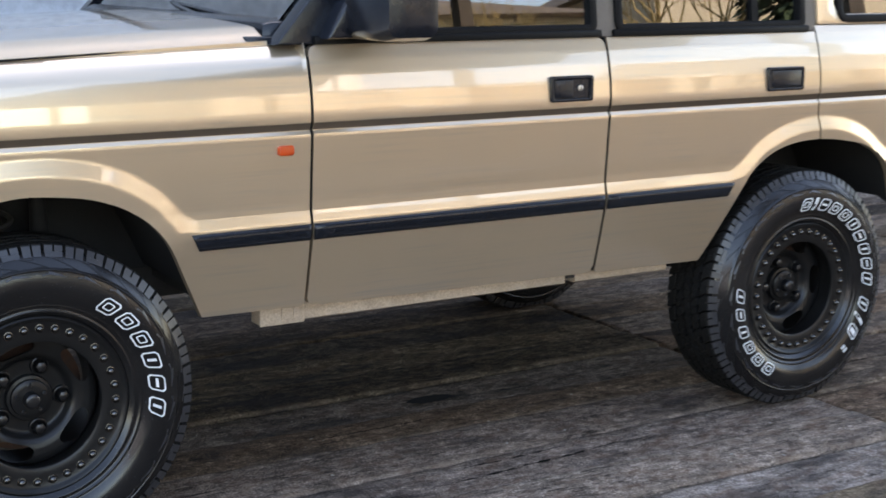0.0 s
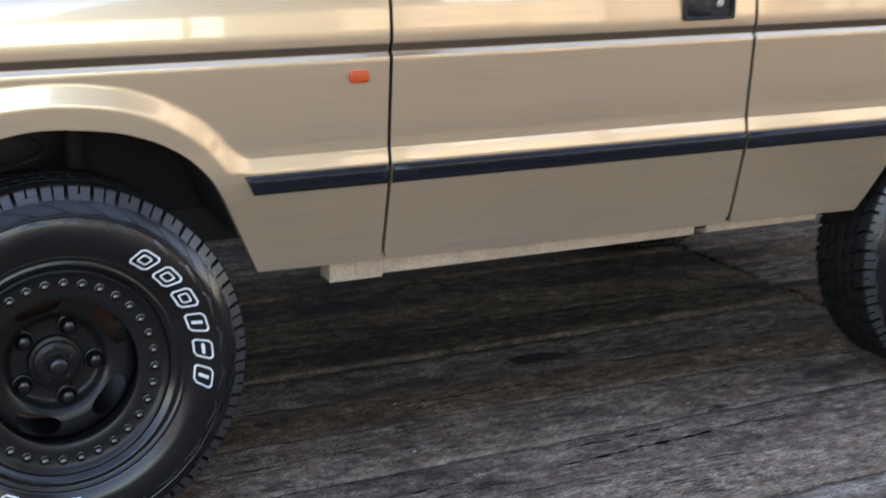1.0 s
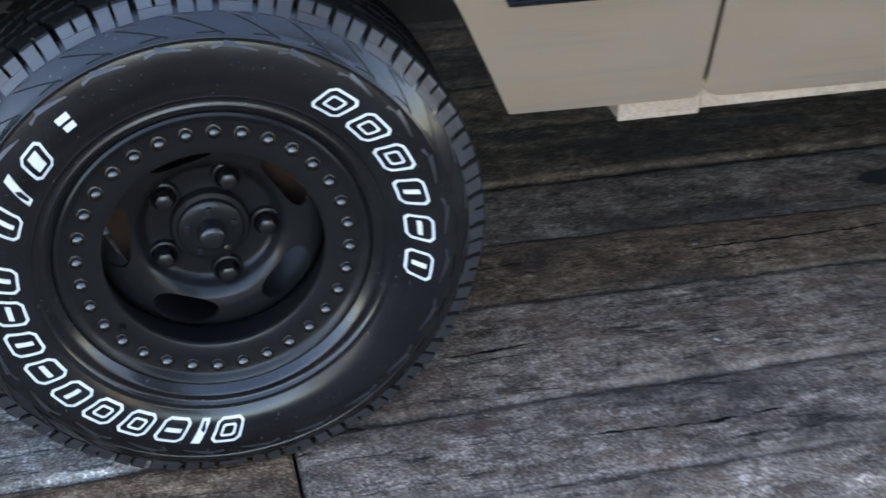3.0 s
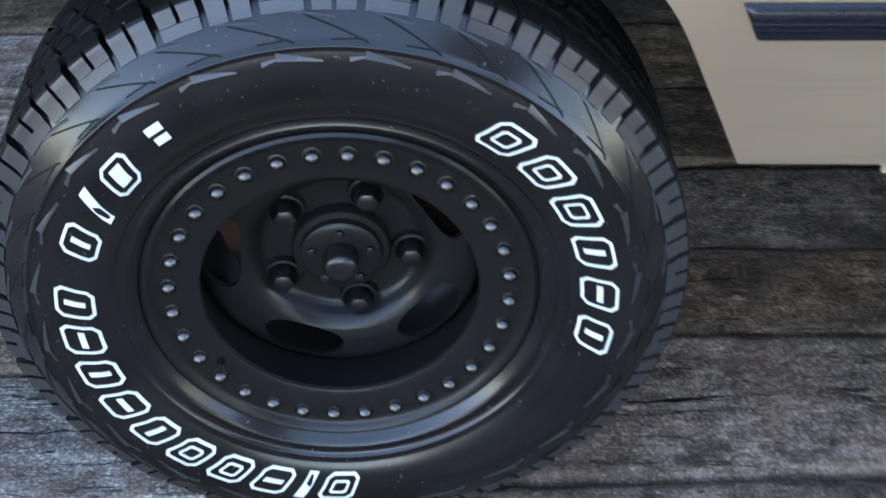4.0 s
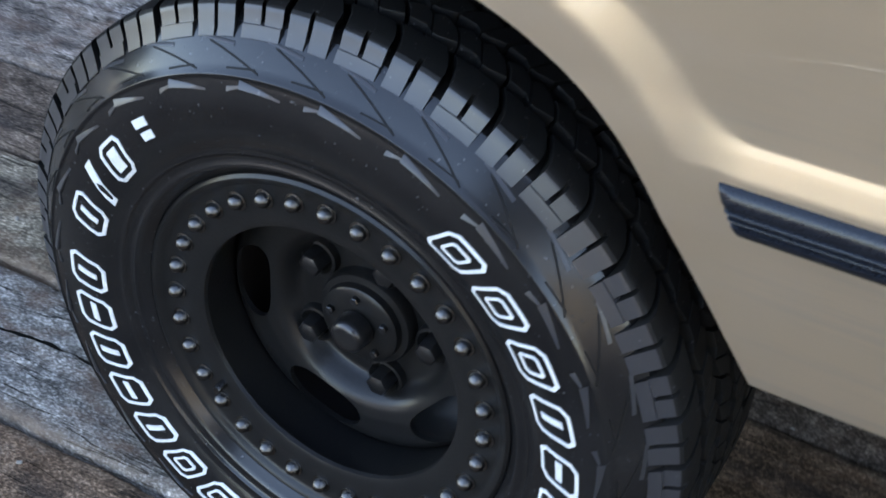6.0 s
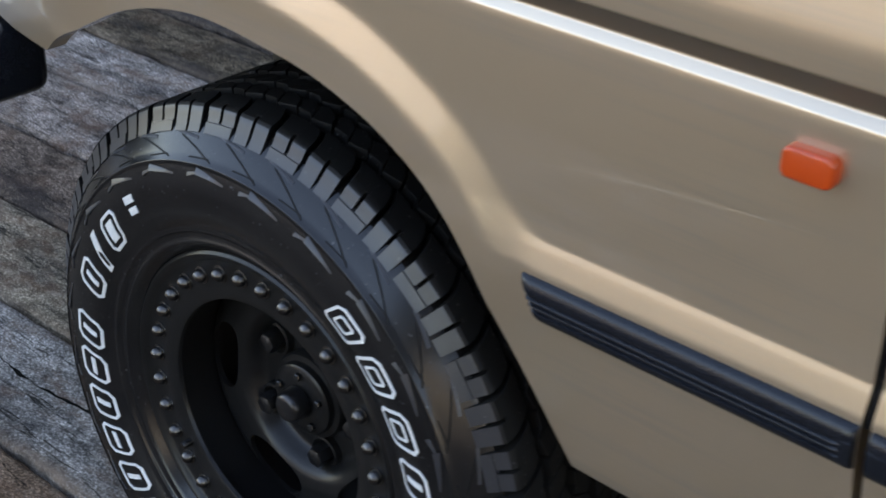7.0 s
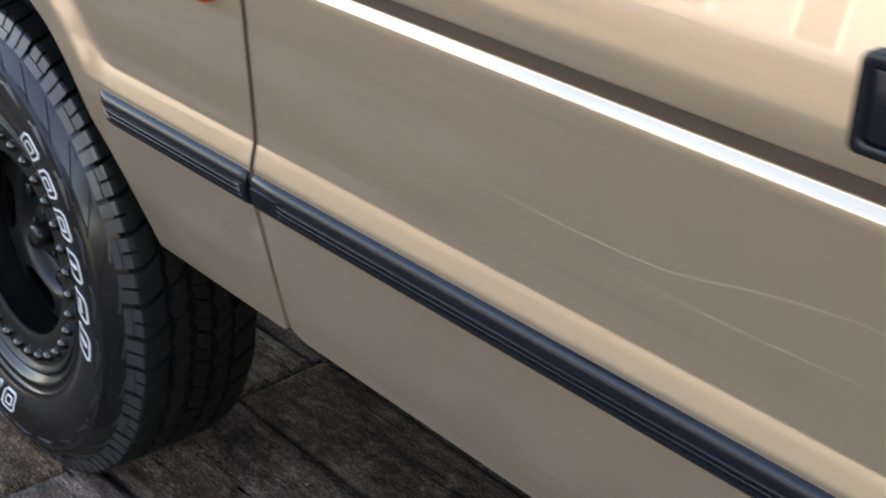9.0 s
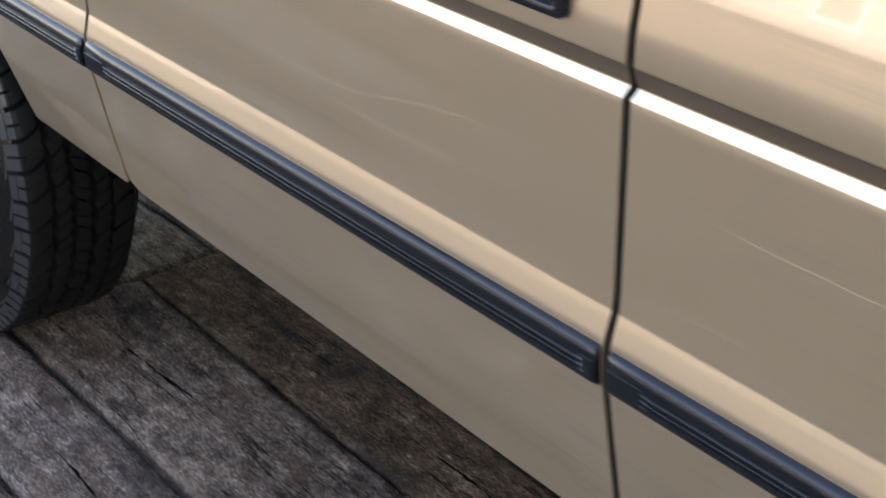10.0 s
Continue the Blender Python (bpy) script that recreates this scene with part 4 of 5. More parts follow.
for far, (fender, door_a, door_b, quarter) in sides.items():
    for key, owner in (("front", door_a), ("rear", door_b), ("quarter", quarter)):
        o = rounded(WINDOWS[key], 0.035 if key != "quarter" else 0.05)
        side_part("window_frame", lean_in(ring_plate(o, shrink(o, 0.026), -0.006, 0.03, 0.003)), TRIM, owner, far, "black rubber window surround")
        side_part("window_glass", lean_in(extrude_outline(shrink(o, 0.018), 0.010, 0.015)), GLASS, owner, far, "dark reflecting window glass").visible_shadow = False
    side_part("window_divider", lean_in(box(2.285, 2.312, -0.002, 0.02, 1.265, 1.69)), TRIM, door_b, far)
    side_part("waist_seal", lean_in(box(0.762, 1.690, -0.010, 0.020, 1.2365, 1.2575, 0.004)), TRIM, door_a, far, "black rubber waist seal")
    side_part("waist_seal", lean_in(box(1.735, 2.525, -0.010, 0.020, 1.2365, 1.2575, 0.004)), TRIM, door_b, far, "black rubber waist seal")
    # pillars and the panel over the rear wheel
    side_part("windscreen_pillar", lean_in(extrude_outline([(0.655, 1.236), (0.80, 1.236), (1.17, 1.72), (1.10, 1.72)], 0.004, 0.06, 0.006)), PLASTIC, suv, far, "black windscreen pillar")
    side_part("door_pillar", lean_in(extrude_outline([(1.672, 1.238), (1.750, 1.238), (1.750, 1.72), (1.672, 1.72)], 0.004, 0.06)), PILLAR, suv, far)
    side_part("rear_pillar", lean_in(extrude_outline([(2.510, 1.238), (2.585, 1.238), (2.585, 1.72), (2.510, 1.72)], 0.008, 0.06)), PILLAR, suv, far)
    qo = rounded([(2.572, 1.257), (3.40, 1.257), (3.34, 1.75), (2.572, 1.75)], 0.01)
    qi = rounded([(2.648, 1.290), (3.23, 1.290), (3.22, 1.700), (2.648, 1.700)], 0.05)
    side_part("upper_quarter_panel", lean_in(ring_plate(qo, qi, 0.0, 0.05, 0.004)), PAINT, suv, far)
    # door mirror
    mir = bmesh.new()
    pts = []
    for k, (y, gx, gz) in enumerate(((-0.245, 0.55, 0.62), (-0.235, 0.85, 0.88), (-0.19, 1.0, 1.0), (-0.06, 1.0, 0.98), (-0.03, 0.9, 0.85), (-0.022, 0.6, 0.6))):
        o = round_rect(-0.080, 0.085, -0.088, 0.088, 0.03)
        pts.append([mir.verts.new((0.905 + x * gx - 0.25 * (y + 0.03) * 0.2, y, 1.338 + z * gz)) for x, z in o])
    for a, b in zip(pts, pts[1:]):
        for k in range(len(a)):
            mir.faces.new((a[k], a[(k + 1) % len(a)], b[(k + 1) % len(a)], b[k]))
    mir.faces.new(pts[0][::-1])
    mir.faces.new(pts[-1])
    mirror = side_part("door_mirror", mir, PLASTIC, door_a, far, "black plastic door mirror")
    side_part("mirror_arm", extrude_outline([(0.775, 1.252), (0.94, 1.252), (0.93, 1.33), (0.86, 1.36), (0.83, 1.34)], -0.045, 0.055, 0.008), PLASTIC, door_a, far)
    # sill rail under the doors: a long box section, then a shallower length set higher
    def sill_length(xs, zb):
        sill = bmesh.new()
        ring = [[sill.verts.new((x, y, z)) for y, z in ((0.116, zb), (0.110, zb + 0.004), (0.109, zb + 0.030), (0.110, zb + 0.045), (0.104, zb + 0.060), (0.165, zb + 0.060), (0.165, zb))] for x in xs]
        for a, b in zip(ring, ring[1:]):
            for k in range(7):
                sill.faces.new((a[k], a[(k + 1) % 7], b[(k + 1) % 7], b[k]))
        sill.faces.new(ring[0])
        sill.faces.new(ring[-1][::-1])
        return sill

    rail = side_part("sill_rail", sill_length((0.638, 0.642, 1.0, 1.4, 1.650, 1.653), 0.483), SILL, suv, far, "dusty beige sill rail")
    side_part("sill_end", sill_length((1.690, 1.694, 1.9, 2.05, 2.054), 0.484), SILL, rail, far)
    side_part("sill_bracket", box(0.637, 0.770, 0.1045, 0.112, 0.479, 0.530, 0.003), SILL, rail, far)
    side_part("sill_bracket", box(0.700, 0.735, 0.1020, 0.106, 0.490, 0.535, 0.003), SILL, rail, far)
    side_part("sill_bracket", box(1.655, 1.688, 0.1060, 0.120, 0.500, 0.546, 0.003), DARK, rail, far)
    side_part("outrigger", tube([(1.72, 0.30, 0.505), (1.95, 0.24, 0.500), (2.12, 0.22, 0.520)], 0.016, 8), DARK, suv, far)
    # wheel housings
    for x0, x1, arch in ((-0.215, 0.47, arch_front), (2.07, 3.0, arch_rear)):
        h = bmesh.new()
        xs = np.linspace(x0, x1, 24)
        rows = [[h.verts.new((x, y, max(0.60, min(0.99, float(arch(x)) + dz)))) for x in xs] for y, dz in ((0.03, 0.03), (0.10, 0.06), (0.46, 0.06))]
        rows.append([h.verts.new((x, 0.46, 0.80 if x < 0.08 else 0.60)) for x in xs])
        for a, b in zip(rows, rows[1:]):
            for k in range(len(xs) - 1):
                h.faces.new((a[k], a[k + 1], b[k + 1], b[k]))
        side_part("wheel_housing", h, HOUSING, suv, far)
    side_part("chassis_rail", box(-0.50, 3.25, 0.50, 0.58, 0.50, 0.60, 0.006), DARK, suv, far)
    for x in (HUB_X, HUB_X + WHEELBASE):
        coil = [(x + 0.055 * math.cos(a), 0.40 + 0.055 * math.sin(a), 0.47 + a * 0.0125) for a in np.linspace(0, 10 * math.pi, 90)]
        side_part("coil_spring", tube(coil, 0.008, 6), DARK, suv, far)
        side_part("shock_absorber", tube([(x + 0.13, 0.36, 0.36), (x + 0.12, 0.37, 0.70), (x + 0.12, 0.37, 0.94)], [0.03, 0.026, 0.018], 12), HOUSING, suv, far)
    # lamps at both ends
    side_part("headlamp", box(-0.735, -0.66, 0.16, 0.40, 0.99, 1.14, 0.02), CHROME, suv, far)
    side_part("tail_lamp", box(3.34, 3.372, 0.10, 0.22, 0.86, 1.20, 0.008), AMBER, suv, far)

for x in (HUB_X, HUB_X + WHEELBASE):
    ax = tube([(x, 0.17, HUB_Z), (x, 1.6, HUB_Z)], 0.045, 16)
    bmesh.ops.create_icosphere(ax, subdivisions=2, radius=0.13, matrix=Matrix.Translation((x, YC + 0.25, HUB_Z)))
    part("axle", ax, DARK, suv)
part("floor_pan", box(0.48, 2.06, 0.10, 2 * YC - 0.10, 0.565, 0.66), DARK, suv)
core = box(0.50, 2.04, 0.075, 2 * YC - 0.075, 0.66, 0.94)
box(-0.64, 3.33, 0.47, 2 * YC - 0.47, 0.66, 0.98, bm=core)
box(-0.64, 0.66, 0.11, 2 * YC - 0.11, 0.995, 1.165, bm=core)
box(0.64, 3.33, 0.075, 2 * YC - 0.075, 0.995, 1.10, bm=core)
part("inner_body", core, DARK, suv, smooth=False)
part("dashboard", box(0.66, 0.98, 0.12, 2 * YC - 0.12, 1.10, 1.30, 0.04), PLASTIC, suv)
for y in (0.28, 1.05):
    for x in (1.45, 2.25):
        s = box(x - 0.25, x + 0.25, y, y + 0.46, 1.08, 1.18, 0.04)
        box(x + 0.16, x + 0.28, y, y + 0.46, 1.15, 1.62, 0.04, bm=s)
        part("car_seat", s, PLASTIC, suv)
part("roof", box(1.08, 3.30, 0.125, 2 * YC - 0.125, 1.715, 1.80, 0.035, 3), PAINT, suv)
part("cowl_panel", box(0.60, 0.735, 0.07, 2 * YC - 0.07, 1.205, 1.256, 0.008), PLASTIC, suv, "black plastic panel below the windscreen")
ws = bmesh.new()
q = [ws.verts.new(c) for c in ((0.68, 0.14, 1.245), (0.68, 2 * YC - 0.14, 1.245), (1.12, 2 * YC - 0.19, 1.72), (1.12, 0.19, 1.72))]
ws.faces.new(q)
wse = bmesh.ops.extrude_face_region(ws, geom=list(ws.faces))
for v in wse["geom"]:
    if isinstance(v, bmesh.types.BMVert):
        v.co.x += 0.006
part("windscreen", ws, GLASS, suv, "sloping windscreen glass").visible_shadow = False
wiper = tube([(0.60, 0.42, 1.262), (0.70, 0.60, 1.285), (0.74, 0.95, 1.318)], [0.011, 0.008, 0.005], 8)
tube([(0.70, 0.28, 1.288), (0.725, 0.62, 1.305), (0.745, 0.98, 1.322)], 0.006, 6, wiper)
part("wiper", wiper, PLASTIC, suv, "black windscreen wiper")
part("grille", box(-0.735, -0.68, 0.42, 2 * YC - 0.42, 0.98, 1.15, 0.012), PLASTIC, suv)
part("front_panel", box(-0.705, -0.66, 0.10, 2 * YC - 0.10, 0.86, 1.175, 0.02), PAINT, suv)
bump = box(-0.93, -0.74, 0.06, 2 * YC - 0.06, 0.67, 0.86, 0.03, 3)
for s in (0, 1):
    y0, y1 = (-0.070, 0.065) if not s else (2 * YC - 0.065, 2 * YC + 0.070)
    box(-0.90, -0.435, y0, y1, 0.665, 0.765, 0.02, 3, bm=bump)
part("front_bumper", bump, PLASTIC, suv, "black wraparound bumper")
part("rear_bumper", box(3.36, 3.52, 0.02, 2 * YC - 0.02, 0.60, 0.76, 0.025, 3), PLASTIC, suv)
part("tailgate", box(3.325, 3.358, 0.13, 2 * YC - 0.13, 0.76, 1.72, 0.012), PAINT, suv)

# ---- ground and timber deck ----
gm = bmesh.new()
bmesh.ops.create_grid(gm, x_segments=2, y_segments=2, size=1500)
ground = put("ground", from_bm("ground", gm, GROUND, False), m=Matrix.Translation((0, 0, -0.11)))
tagged(ground, "bare gravelly ground around the deck", "ground", kind="structure")

deck = new("pavement")
tagged(deck, "weathered railway sleepers laid side by side as paving", "pavement", kind="structure")
rng = random.Random(11)


def sleeper(x0, x1, ya0, ya1, yb0, yb1, fine, tone):
    """One old sleeper: worn edges, uneven top. ya, yb: its two long edges at each end."""
    nx, ny = (180, 9) if fine else (12, 5)
    seed = Vector((rng.uniform(-50, 50), rng.uniform(-50, 50), rng.uniform(-50, 50)))
    top = rng.uniform(-0.011, -0.0015)
    tilt = rng.uniform(-0.007, 0.007)
    across = [0.0, 0.016, 0.075] + [0.075 + 0.85 * k / (ny - 3) for k in range(1, ny - 3)] + [0.925, 0.984, 1.0]
    verts, faces, worn = [], [], []
    rows = 0
    for i in range(nx + 1):
        u = i / nx
        x = x0 + (x1 - x0) * u
        a, b = ya0 + (ya1 - ya0) * u, yb0 + (yb1 - yb0) * u
        line = []
        e = 0.0
        if i in (0, nx):
            e = 0.006
        for j, s in enumerate(across):
            y = a + (b - a) * s
            p = Vector((x, y, 0))
            z = top + tilt * (s - 0.5) - e
            rough = 0.0030 * noise.noise(p * 9 + seed) + 0.0016 * noise.noise(p * 45 + seed)
            if j in (0, len(across) - 1):
                wob = 0.005 * noise.noise(Vector((x * 7, j * 9.0, 0)) + seed) + 0.003 * noise.noise(Vector((x * 31, j * 9.0, 0)) + seed) + 0.0022 * noise.noise(Vector((x * 95, j * 9.0, 0)) + seed)
                y += wob
                z -= 0.0105 + 0.006 * noise.noise(Vector((x * 16, j * 5.0, 2)) + seed)
            elif j in (1, len(across) - 2):
                z -= 0.0022 + 0.0025 * noise.noise(Vector((x * 20, j * 5.0, 4)) + seed)
            line.append((x, y, min(z + rough, -0.0002)))
        verts += [(x, line[0][1], -0.105)] + line + [(x, line[-1][1], -0.105)]
        rows = len(line) + 2
        k = len(across)
        worn += [0.0] + [(0.6 if j == 0 else 1.0 if j == 1 else 0.35 if j == 2 else 0.15 if j == k - 3 else 0.55 if j == k - 2 else 0.2 if j == k - 1 else 0.0) * max(0.0, 0.55 + 1.2 * noise.noise(Vector((x * 4, 3.0 if j < k / 2 else 8.0, 1)) + seed)) for j in range(k)] + [0.0]
    for i in range(nx):
        for j in range(rows - 1):
            faces.append((i * rows + j, (i + 1) * rows + j, (i + 1) * rows + j + 1, i * rows + j + 1))
    faces.append(tuple(range(rows)))
    faces.append(tuple(nx * rows + k for k in range(rows))[::-1])
    me = mesh_of("sleeper", verts, faces, TIMBER)
    me.attributes.new("wear", "FLOAT", "POINT").data.foreach_set("value", worn)
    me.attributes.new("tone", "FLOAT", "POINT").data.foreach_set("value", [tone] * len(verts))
    put("sleeper", me, deck)


JOINTS = [-4.98, -2.43, 0.100, 2.650, 5.20, 7.75]
SEAMS_MID = [(-0.66, -0.66), (-0.405, -0.415), (-0.140, -0.172), (0.070, 0.094), (0.366, 0.332), (0.578, 0.510), (0.800, 0.818), (1.052, 1.042)]
SEAMS_FRONT = [(-0.52, -0.43), (-0.26, -0.19), (0.000, 0.044), (0.255, 0.300), (0.485, 0.560), (0.700, 0.800), (0.98, 1.040)]
# how brown, reddish or bleached each sleeper is; low tones hold the car's shade
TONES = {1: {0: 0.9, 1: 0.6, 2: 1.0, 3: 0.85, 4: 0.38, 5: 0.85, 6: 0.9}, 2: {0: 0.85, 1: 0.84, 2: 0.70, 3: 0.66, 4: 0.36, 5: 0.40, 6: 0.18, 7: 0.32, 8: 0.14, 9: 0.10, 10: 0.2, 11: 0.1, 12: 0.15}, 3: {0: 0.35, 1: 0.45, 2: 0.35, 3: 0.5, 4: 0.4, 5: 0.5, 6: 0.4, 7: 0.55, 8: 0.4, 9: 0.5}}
for c in range(len(JOINTS) - 1):
    seams = {1: SEAMS_FRONT, 2: SEAMS_MID}.get(c)
    if not seams:
        w0 = rng.uniform(-0.05, 0.05)
        seams = [(-0.64 + w0 + 0.240 * k, -0.64 + w0 + 0.240 * k) for k in range(8)]
    seams = list(seams)
    while seams[-1][0] < 4.0:
        w = rng.uniform(0.225, 0.255)
        seams.append((seams[-1][0] + w, seams[-1][1] + w))
    while seams[0][0] > -5.6:
        w = rng.uniform(0.225, 0.255)
        seams.insert(0, (seams[0][0] - w, seams[0][1] - w))
    start = next(k for k, a in enumerate(seams) if a[0] > -0.72)
    for k, ((a0, a1), (b0, b1)) in enumerate(zip(seams, seams[1:])):
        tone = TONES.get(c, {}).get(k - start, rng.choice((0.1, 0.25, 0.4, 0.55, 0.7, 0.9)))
        near = c in (1, 2, 3) and -1.2 < a0 < 1.5
        g = 0.0036 + rng.uniform(0, 0.0028)
        dx = rng.uniform(-0.004, 0.004)
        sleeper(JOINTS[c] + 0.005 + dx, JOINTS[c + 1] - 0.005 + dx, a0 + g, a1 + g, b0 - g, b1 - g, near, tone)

STAIN = material("oil_stain", (0.024, 0.022, 0.020), 0.75, spec=0.05)
oil = bmesh.new()
ring = [oil.verts.new((1.488 + 0.085 * (1 + 0.25 * noise.noise((k * 0.9, 1, 0))) * math.cos(k * math.pi / 14), 0.638 + 0.036 * (1 + 0.3 * noise.noise((k * 0.9, 7, 0))) * math.sin(k * math.pi / 14), 0)) for k in range(28)]
oil.faces.new(ring)
stain = put("oil_stain", from_bm("oil_stain", oil, STAIN, False), m=Matrix.Translation((0, 0, 0.0006)))
tagged(stain, "dark oil stain soaked into a timber sleeper", "stain")

bpy.context.view_layer.update()
graph = bpy.context.evaluated_depsgraph_get()


def deck_height(x, y):
    """The height of the sleeper's top below a place under the car, or None."""
    hit, at, normal, index, ob, m = scene.ray_cast(graph, (x, y, 0.15), (0, 0, -1))
    return at.z if hit and ob.name.startswith("sleeper") else None


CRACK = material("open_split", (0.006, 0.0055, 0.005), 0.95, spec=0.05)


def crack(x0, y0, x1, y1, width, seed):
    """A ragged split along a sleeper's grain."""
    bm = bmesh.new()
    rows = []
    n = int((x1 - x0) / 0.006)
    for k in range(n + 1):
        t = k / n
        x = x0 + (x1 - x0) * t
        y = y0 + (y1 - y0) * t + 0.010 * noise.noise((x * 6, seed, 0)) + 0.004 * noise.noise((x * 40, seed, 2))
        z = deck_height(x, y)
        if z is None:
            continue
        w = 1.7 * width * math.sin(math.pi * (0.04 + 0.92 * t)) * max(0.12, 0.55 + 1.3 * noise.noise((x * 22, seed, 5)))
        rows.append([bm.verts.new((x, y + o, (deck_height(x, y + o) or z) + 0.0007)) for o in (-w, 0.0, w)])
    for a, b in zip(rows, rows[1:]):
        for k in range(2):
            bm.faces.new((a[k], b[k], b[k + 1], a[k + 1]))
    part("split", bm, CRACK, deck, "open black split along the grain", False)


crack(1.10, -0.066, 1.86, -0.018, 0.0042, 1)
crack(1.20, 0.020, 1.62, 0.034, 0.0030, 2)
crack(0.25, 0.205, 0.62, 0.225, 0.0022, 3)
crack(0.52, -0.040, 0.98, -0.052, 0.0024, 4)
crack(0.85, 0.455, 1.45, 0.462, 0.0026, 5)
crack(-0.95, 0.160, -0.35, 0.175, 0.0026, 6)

CHIPS = make_rough("pale_grit", (0.42, 0.39, 0.34), (0.20, 0.17, 0.14), 60, 0.9, 0.002)
grit = bmesh.new()
scatter = random.Random(77)
for k in range(170):
    x, y = scatter.uniform(-0.9, 2.5), scatter.uniform(-0.75, 0.75)
    z = deck_height(x, y)
    if z is None:
        continue
    size = 0.0016 + 0.0034 * scatter.random() ** 3
    made = bmesh.ops.create_icosphere(grit, subdivisions=1, radius=size, matrix=Matrix.Translation((x, y, z + size * 0.3)) @ Matrix.Rotation(scatter.uniform(0, 6), 4, "Z") @ Matrix.Diagonal((1.0 + scatter.random(), 0.8, 0.55, 1)))
    for v in made["verts"]:
        v.co += Vector((scatter.uniform(-1, 1), scatter.uniform(-1, 1), scatter.uniform(-0.5, 0.5))) * size * 0.25
specks = put("grit", from_bm("grit", grit, CHIPS, False))
tagged(specks, "pale grit and wood chips scattered over the sleepers", "grit", kind="stuff")

# ---- surroundings ----
def facade_house(x0, x1, y0, y1, eaves, ridge, mat, rows, cols, label):
    """A plain house whose long front faces +y."""
    root = new("house")
    root.location = ((x0 + x1) / 2, (y0 + y1) / 2, -0.11)
    tagged(root, label, "house", "houses across the yard")
    part("wall", box(x0, x1, y0, y1, -0.11, eaves), mat, root, smooth=False)
    r = bmesh.new()
    ym = (y0 + y1) / 2
    vs = [r.verts.new(c) for c in ((x0 - 0.4, y0 - 0.4, eaves), (x1 + 0.4, y0 - 0.4, eaves), (x1 - 3.4, ym, ridge), (x0 + 3.4, ym, ridge), (x0 - 0.4, y1 + 0.4, eaves), (x1 + 0.4, y1 + 0.4, eaves))]
    for f in ((0, 1, 2, 3), (3, 2, 5, 4), (0, 3, 4), (1, 5, 2), (0, 4, 5, 1)):
        r.faces.new([vs[k] for k in f])
    roof = part("roof", r, ROOF, root, smooth=False)
    for cx in (x0 + 4.2, x1 - 4.2):
        part("chimney", box(cx - 0.35, cx + 0.35, ym - 0.3, ym + 0.3, ridge - 0.4, ridge + 1.0), HOUSE_WHITE, roof, smooth=False)
    for i in range(rows):
        for j in range(cols):
            cx = x0 + (x1 - x0) * (j + 0.5) / cols
            z0 = 0.9 + 2.8 * i
            win = part("window", ring_plate([(cx - 0.6, z0), (cx + 0.6, z0), (cx + 0.6, z0 + 1.4), (cx - 0.6, z0 + 1.4)], [(cx - 0.5, z0 + 0.1), (cx + 0.5, z0 + 0.1), (cx + 0.5, z0 + 1.3), (cx - 0.5, z0 + 1.3)], y1 - 0.05, y1 + 0.06), HOUSE_WHITE, root, smooth=False)
            part("pane", box(cx - 0.5, cx + 0.5, y1 - 0.02, y1 + 0.02, z0 + 0.1, z0 + 1.3), PLASTIC, win, smooth=False)
    return root


facade_house(8.5, 17.5, -27, -20, 5.7, 7.0, RENDER_CREAM, 2, 4, "cream rendered house with white windows in full sun")
facade_house(19, 35, -27, -20, 6.6, 8.2, RENDER_CREAM, 2, 5, "long cream house with a tiled roof in full sun")
facade_house(-30, -8, -32, -24, 5.6, 8.5, RENDER_GREY, 2, 7, "grey rendered house with white windows in full sun")

# added out of view: keeps direct sun off the car's near side
wall_n = put("wall_north", from_bm("wall_north", box(-26, 30, 3.2, 3.6, -0.11, 5.0), RENDER_BLUE, False))
tagged(wall_n, "unseen plain blue-grey wall added to keep the sun off the car", "wall", kind="structure")


def bare_tree(x, y, height, seed):
    rnd = random.Random(seed)
    root = new("tree")
    root.location = (x, y, -0.11)
    tagged(root, "bare leafless tree with a fine spreading crown", "tree")
    trunk = bmesh.new()
    crown = bmesh.new()

    def grow(p, d, length, radius, depth, bm):
        q = p + d * length * 0.5 + Vector((rnd.uniform(-1, 1), rnd.uniform(-1, 1), 0)) * length * 0.05
        e = p + d * length
        tube([p, q, e], [radius, radius * 0.85, radius * 0.7], 5 if depth < 3 else 3, bm)
        if depth < 7:
            for k in range(3 if depth < 4 else 2):
                v = Vector((rnd.uniform(-1, 1), rnd.uniform(-1, 1), rnd.uniform(-0.2, 0.8)))
                grow(e, (d + v * 0.75).normalized(), length * rnd.uniform(0.62, 0.8), radius * 0.6, depth + 1, crown)

    grow(Vector((x, y, -0.11)), Vector((0, 0, 1)), height * 0.26, height * 0.016, 0, trunk)
    part("trunk", trunk, BARK, root)
    part("crown", crown, TWIG, root)


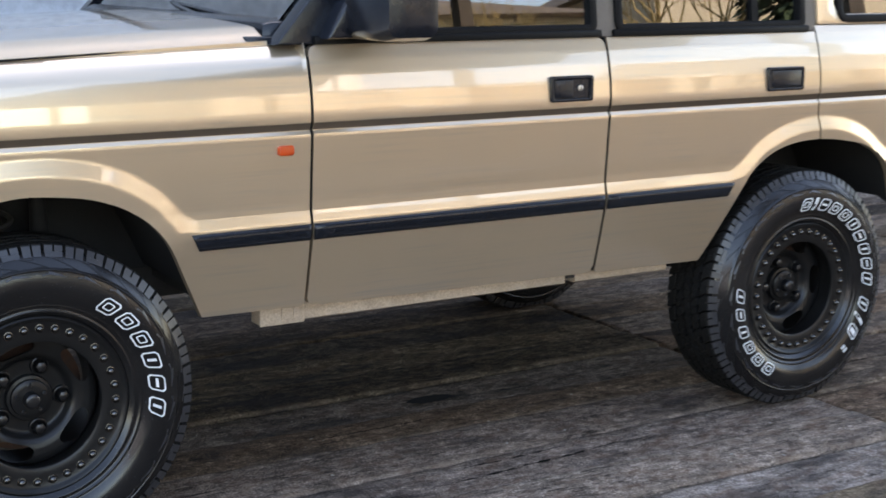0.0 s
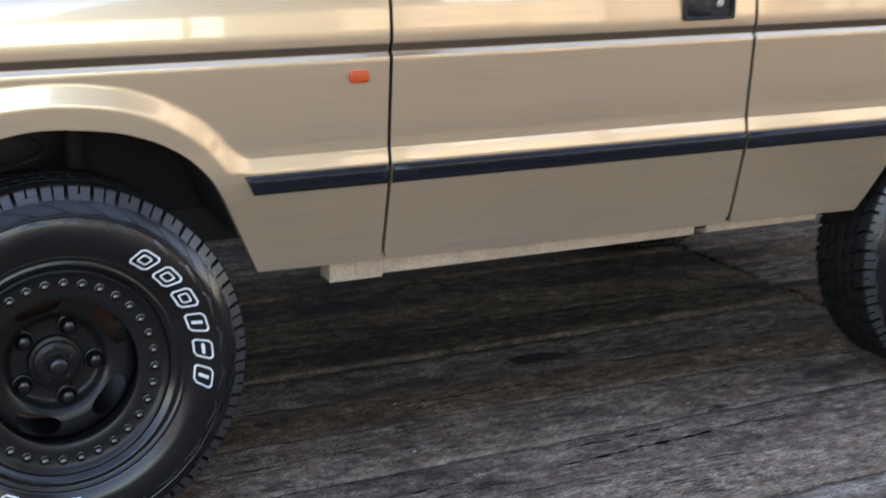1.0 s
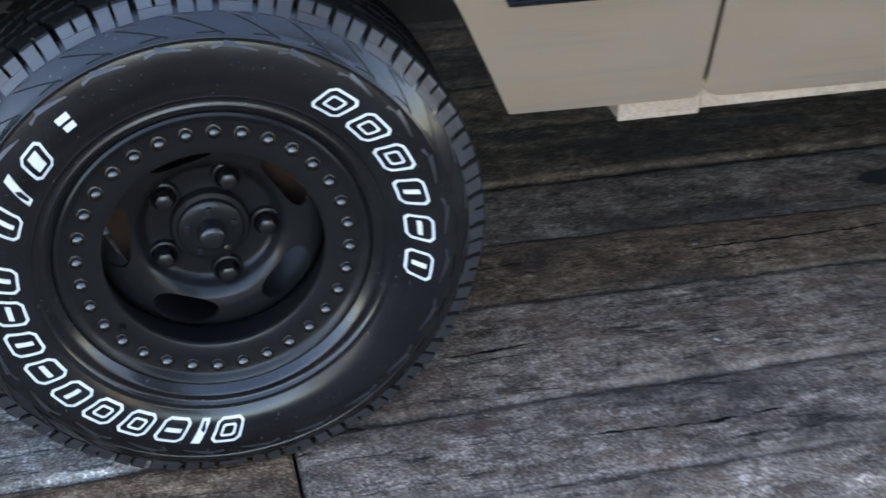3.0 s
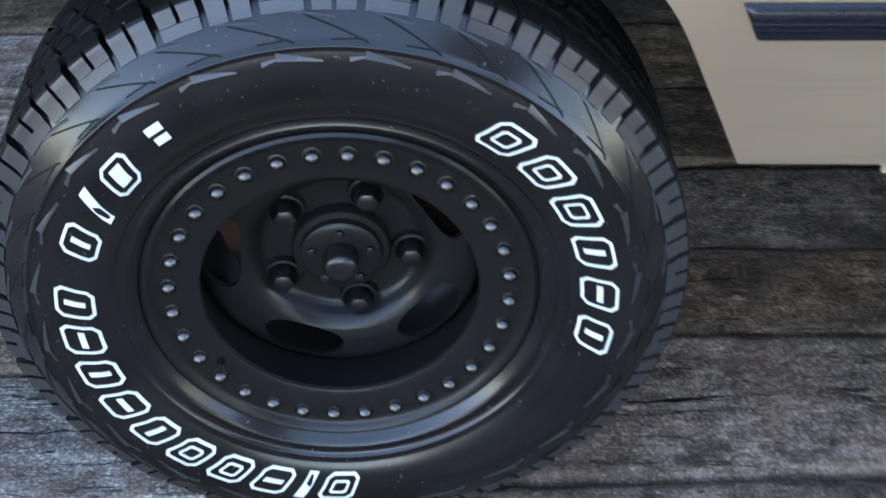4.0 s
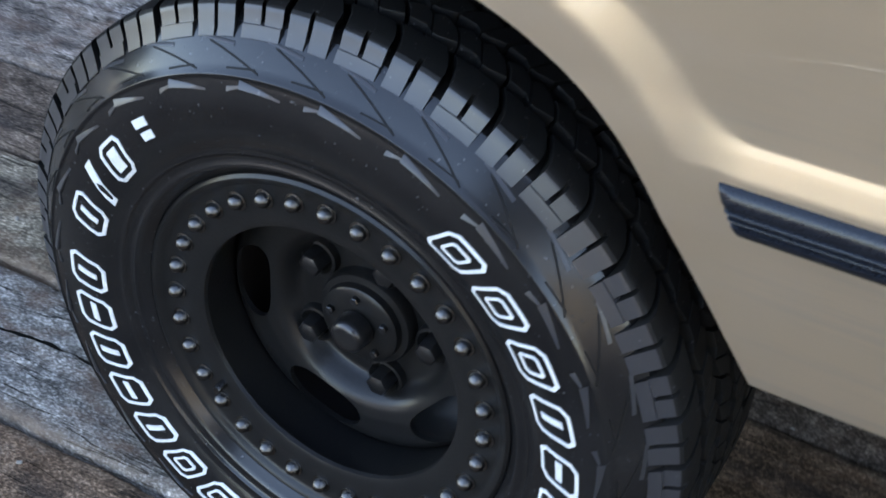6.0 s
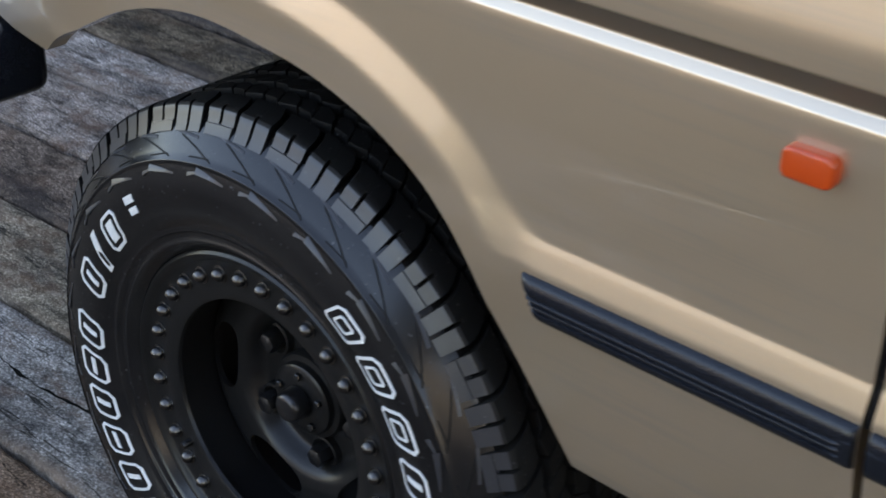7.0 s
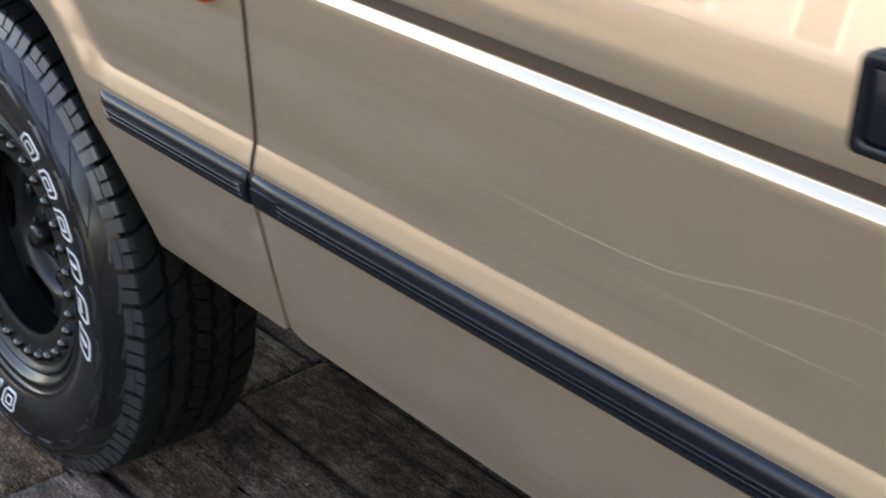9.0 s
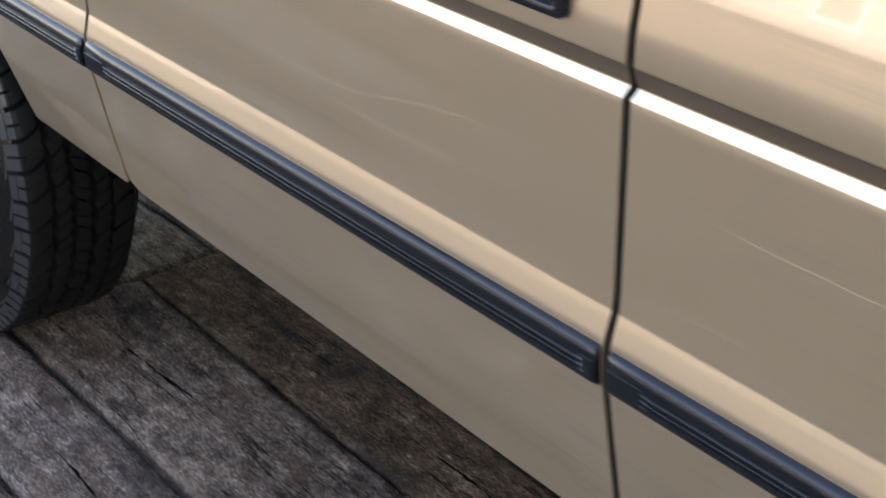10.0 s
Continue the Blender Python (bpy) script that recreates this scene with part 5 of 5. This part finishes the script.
def conifer(x, y, height, seed):
    rnd = random.Random(seed)
    root = new("tree")
    root.location = (x, y, -0.11)
    tagged(root, "dark green conifer with drooping branches", "tree")
    part("trunk", tube([(x, y, -0.11), (x, y, height * 0.6), (x, y, height)], [0.16, 0.1, 0.02], 8), BARK, root)
    verts, faces = [], []
    for k in range(2600):
        h = rnd.random() ** 0.8
        z = 0.5 + (height - 0.5) * h
        reach = (1 - h) * height * 0.26 + 0.1
        a, s = rnd.uniform(0, 2 * math.pi), math.sqrt(rnd.random())
        p = Vector((x + reach * s * math.cos(a), y + reach * s * math.sin(a), z - reach * s * 0.35))
        o = Vector((math.cos(a), math.sin(a), -0.5)) * rnd.uniform(0.2, 0.42)
        w = Vector((-math.sin(a), math.cos(a), rnd.uniform(-0.3, 0.3))) * rnd.uniform(0.05, 0.11)
        i = len(verts)
        verts += [p - w, p + o * 0.5 - w * 0.8, p + o, p + o * 0.5 + w * 0.8, p + w]
        faces.append((i, i + 1, i + 2, i + 3, i + 4))
    put("crown", mesh_of("crown", verts, faces, NEEDLES, False), root)


bare_tree(16.2, -16.0, 8.5, 3)
bare_tree(12.4, -17.0, 6.5, 8)
conifer(17.8, -15.0, 7.5, 5)


def hedge(x0, x1, y, height, count, seed):
    """An added, unseen ragged line of bushes: many small leaf clumps of uneven height."""
    rnd = random.Random(seed)
    verts, faces = [], []
    for k in range(count):
        x = rnd.uniform(x0, x1)
        top = height * (0.72 + 0.45 * noise.noise((x * 0.35, seed, 0)) + 0.18 * noise.noise((x * 1.7, seed, 3)))
        z = -0.1 + top * rnd.random() ** 0.7
        p = Vector((x, y + rnd.uniform(-0.8, 0.8), z))
        o = Vector((rnd.uniform(-1, 1), rnd.uniform(-1, 1), rnd.uniform(-0.3, 1))).normalized() * rnd.uniform(0.15, 0.32)
        w = o.cross(Vector((rnd.uniform(-1, 1), rnd.uniform(-1, 1), rnd.uniform(-1, 1)))).normalized() * rnd.uniform(0.06, 0.13)
        i = len(verts)
        verts += [p - w * 0.6, p + o * 0.5 - w, p + o, p + o * 0.5 + w, p + w * 0.6]
        faces.append((i, i + 1, i + 2, i + 3, i + 4))
    ob = put("hedge", mesh_of("hedge", verts, faces, WINTER_HEDGE, False))
    tagged(ob, "unseen ragged low hedge added to darken reflections", "hedge", kind="stuff")


WINTER_HEDGE = make_rough("winter_leaves", (0.045, 0.05, 0.032), (0.07, 0.062, 0.04), 3, 0.85, 0.01)
# dark rows out of view, placed for the tyres and paint to reflect
hedge(-3, 9.5, -15.5, 1.7, 6000, 21)
hedge(19, 40, -17.5, 2.2, 6000, 22)


def shed_roof(x0, x1, y0, y1, z):
    """A long open-sided shed: a shallow roof on timber posts, dark boards underneath."""
    root = new("open_shed")
    root.location = ((x0 + x1) / 2, (y0 + y1) / 2, -0.11)
    tagged(root, "long open-sided shed roof on dark timber posts", "shed")
    part("roof", box(x0 - 0.05, x1 + 0.05, y0 - 0.05, y1 + 0.05, z + 0.12, z + 0.20, 0.01), ROOF, root, smooth=False)
    part("ceiling_boards", box(x0, x1, y0, y1, z + 0.02, z + 0.118), BARK, root, smooth=False)
    for x in (x0, x1 - 0.05):
        part("fascia", box(x, x + 0.05, y0, y1, z - 0.10, z + 0.018), BARK, root, smooth=False)
    for k in range(5):
        y = y0 + 0.3 + (y1 - y0 - 0.6) * k / 4
        part("rafter", box(x0 + 0.052, x1 - 0.052, y - 0.06, y + 0.06, z - 0.12, z + 0.018), BARK, root, smooth=False)
        part("post", box(x1 - 0.30, x1 - 0.16, y - 0.07, y + 0.07, -0.11, z - 0.122, 0.006), BARK, root, smooth=False)


shed_roof(2.3, 6.2, -21.0, -2.6, 4.1)
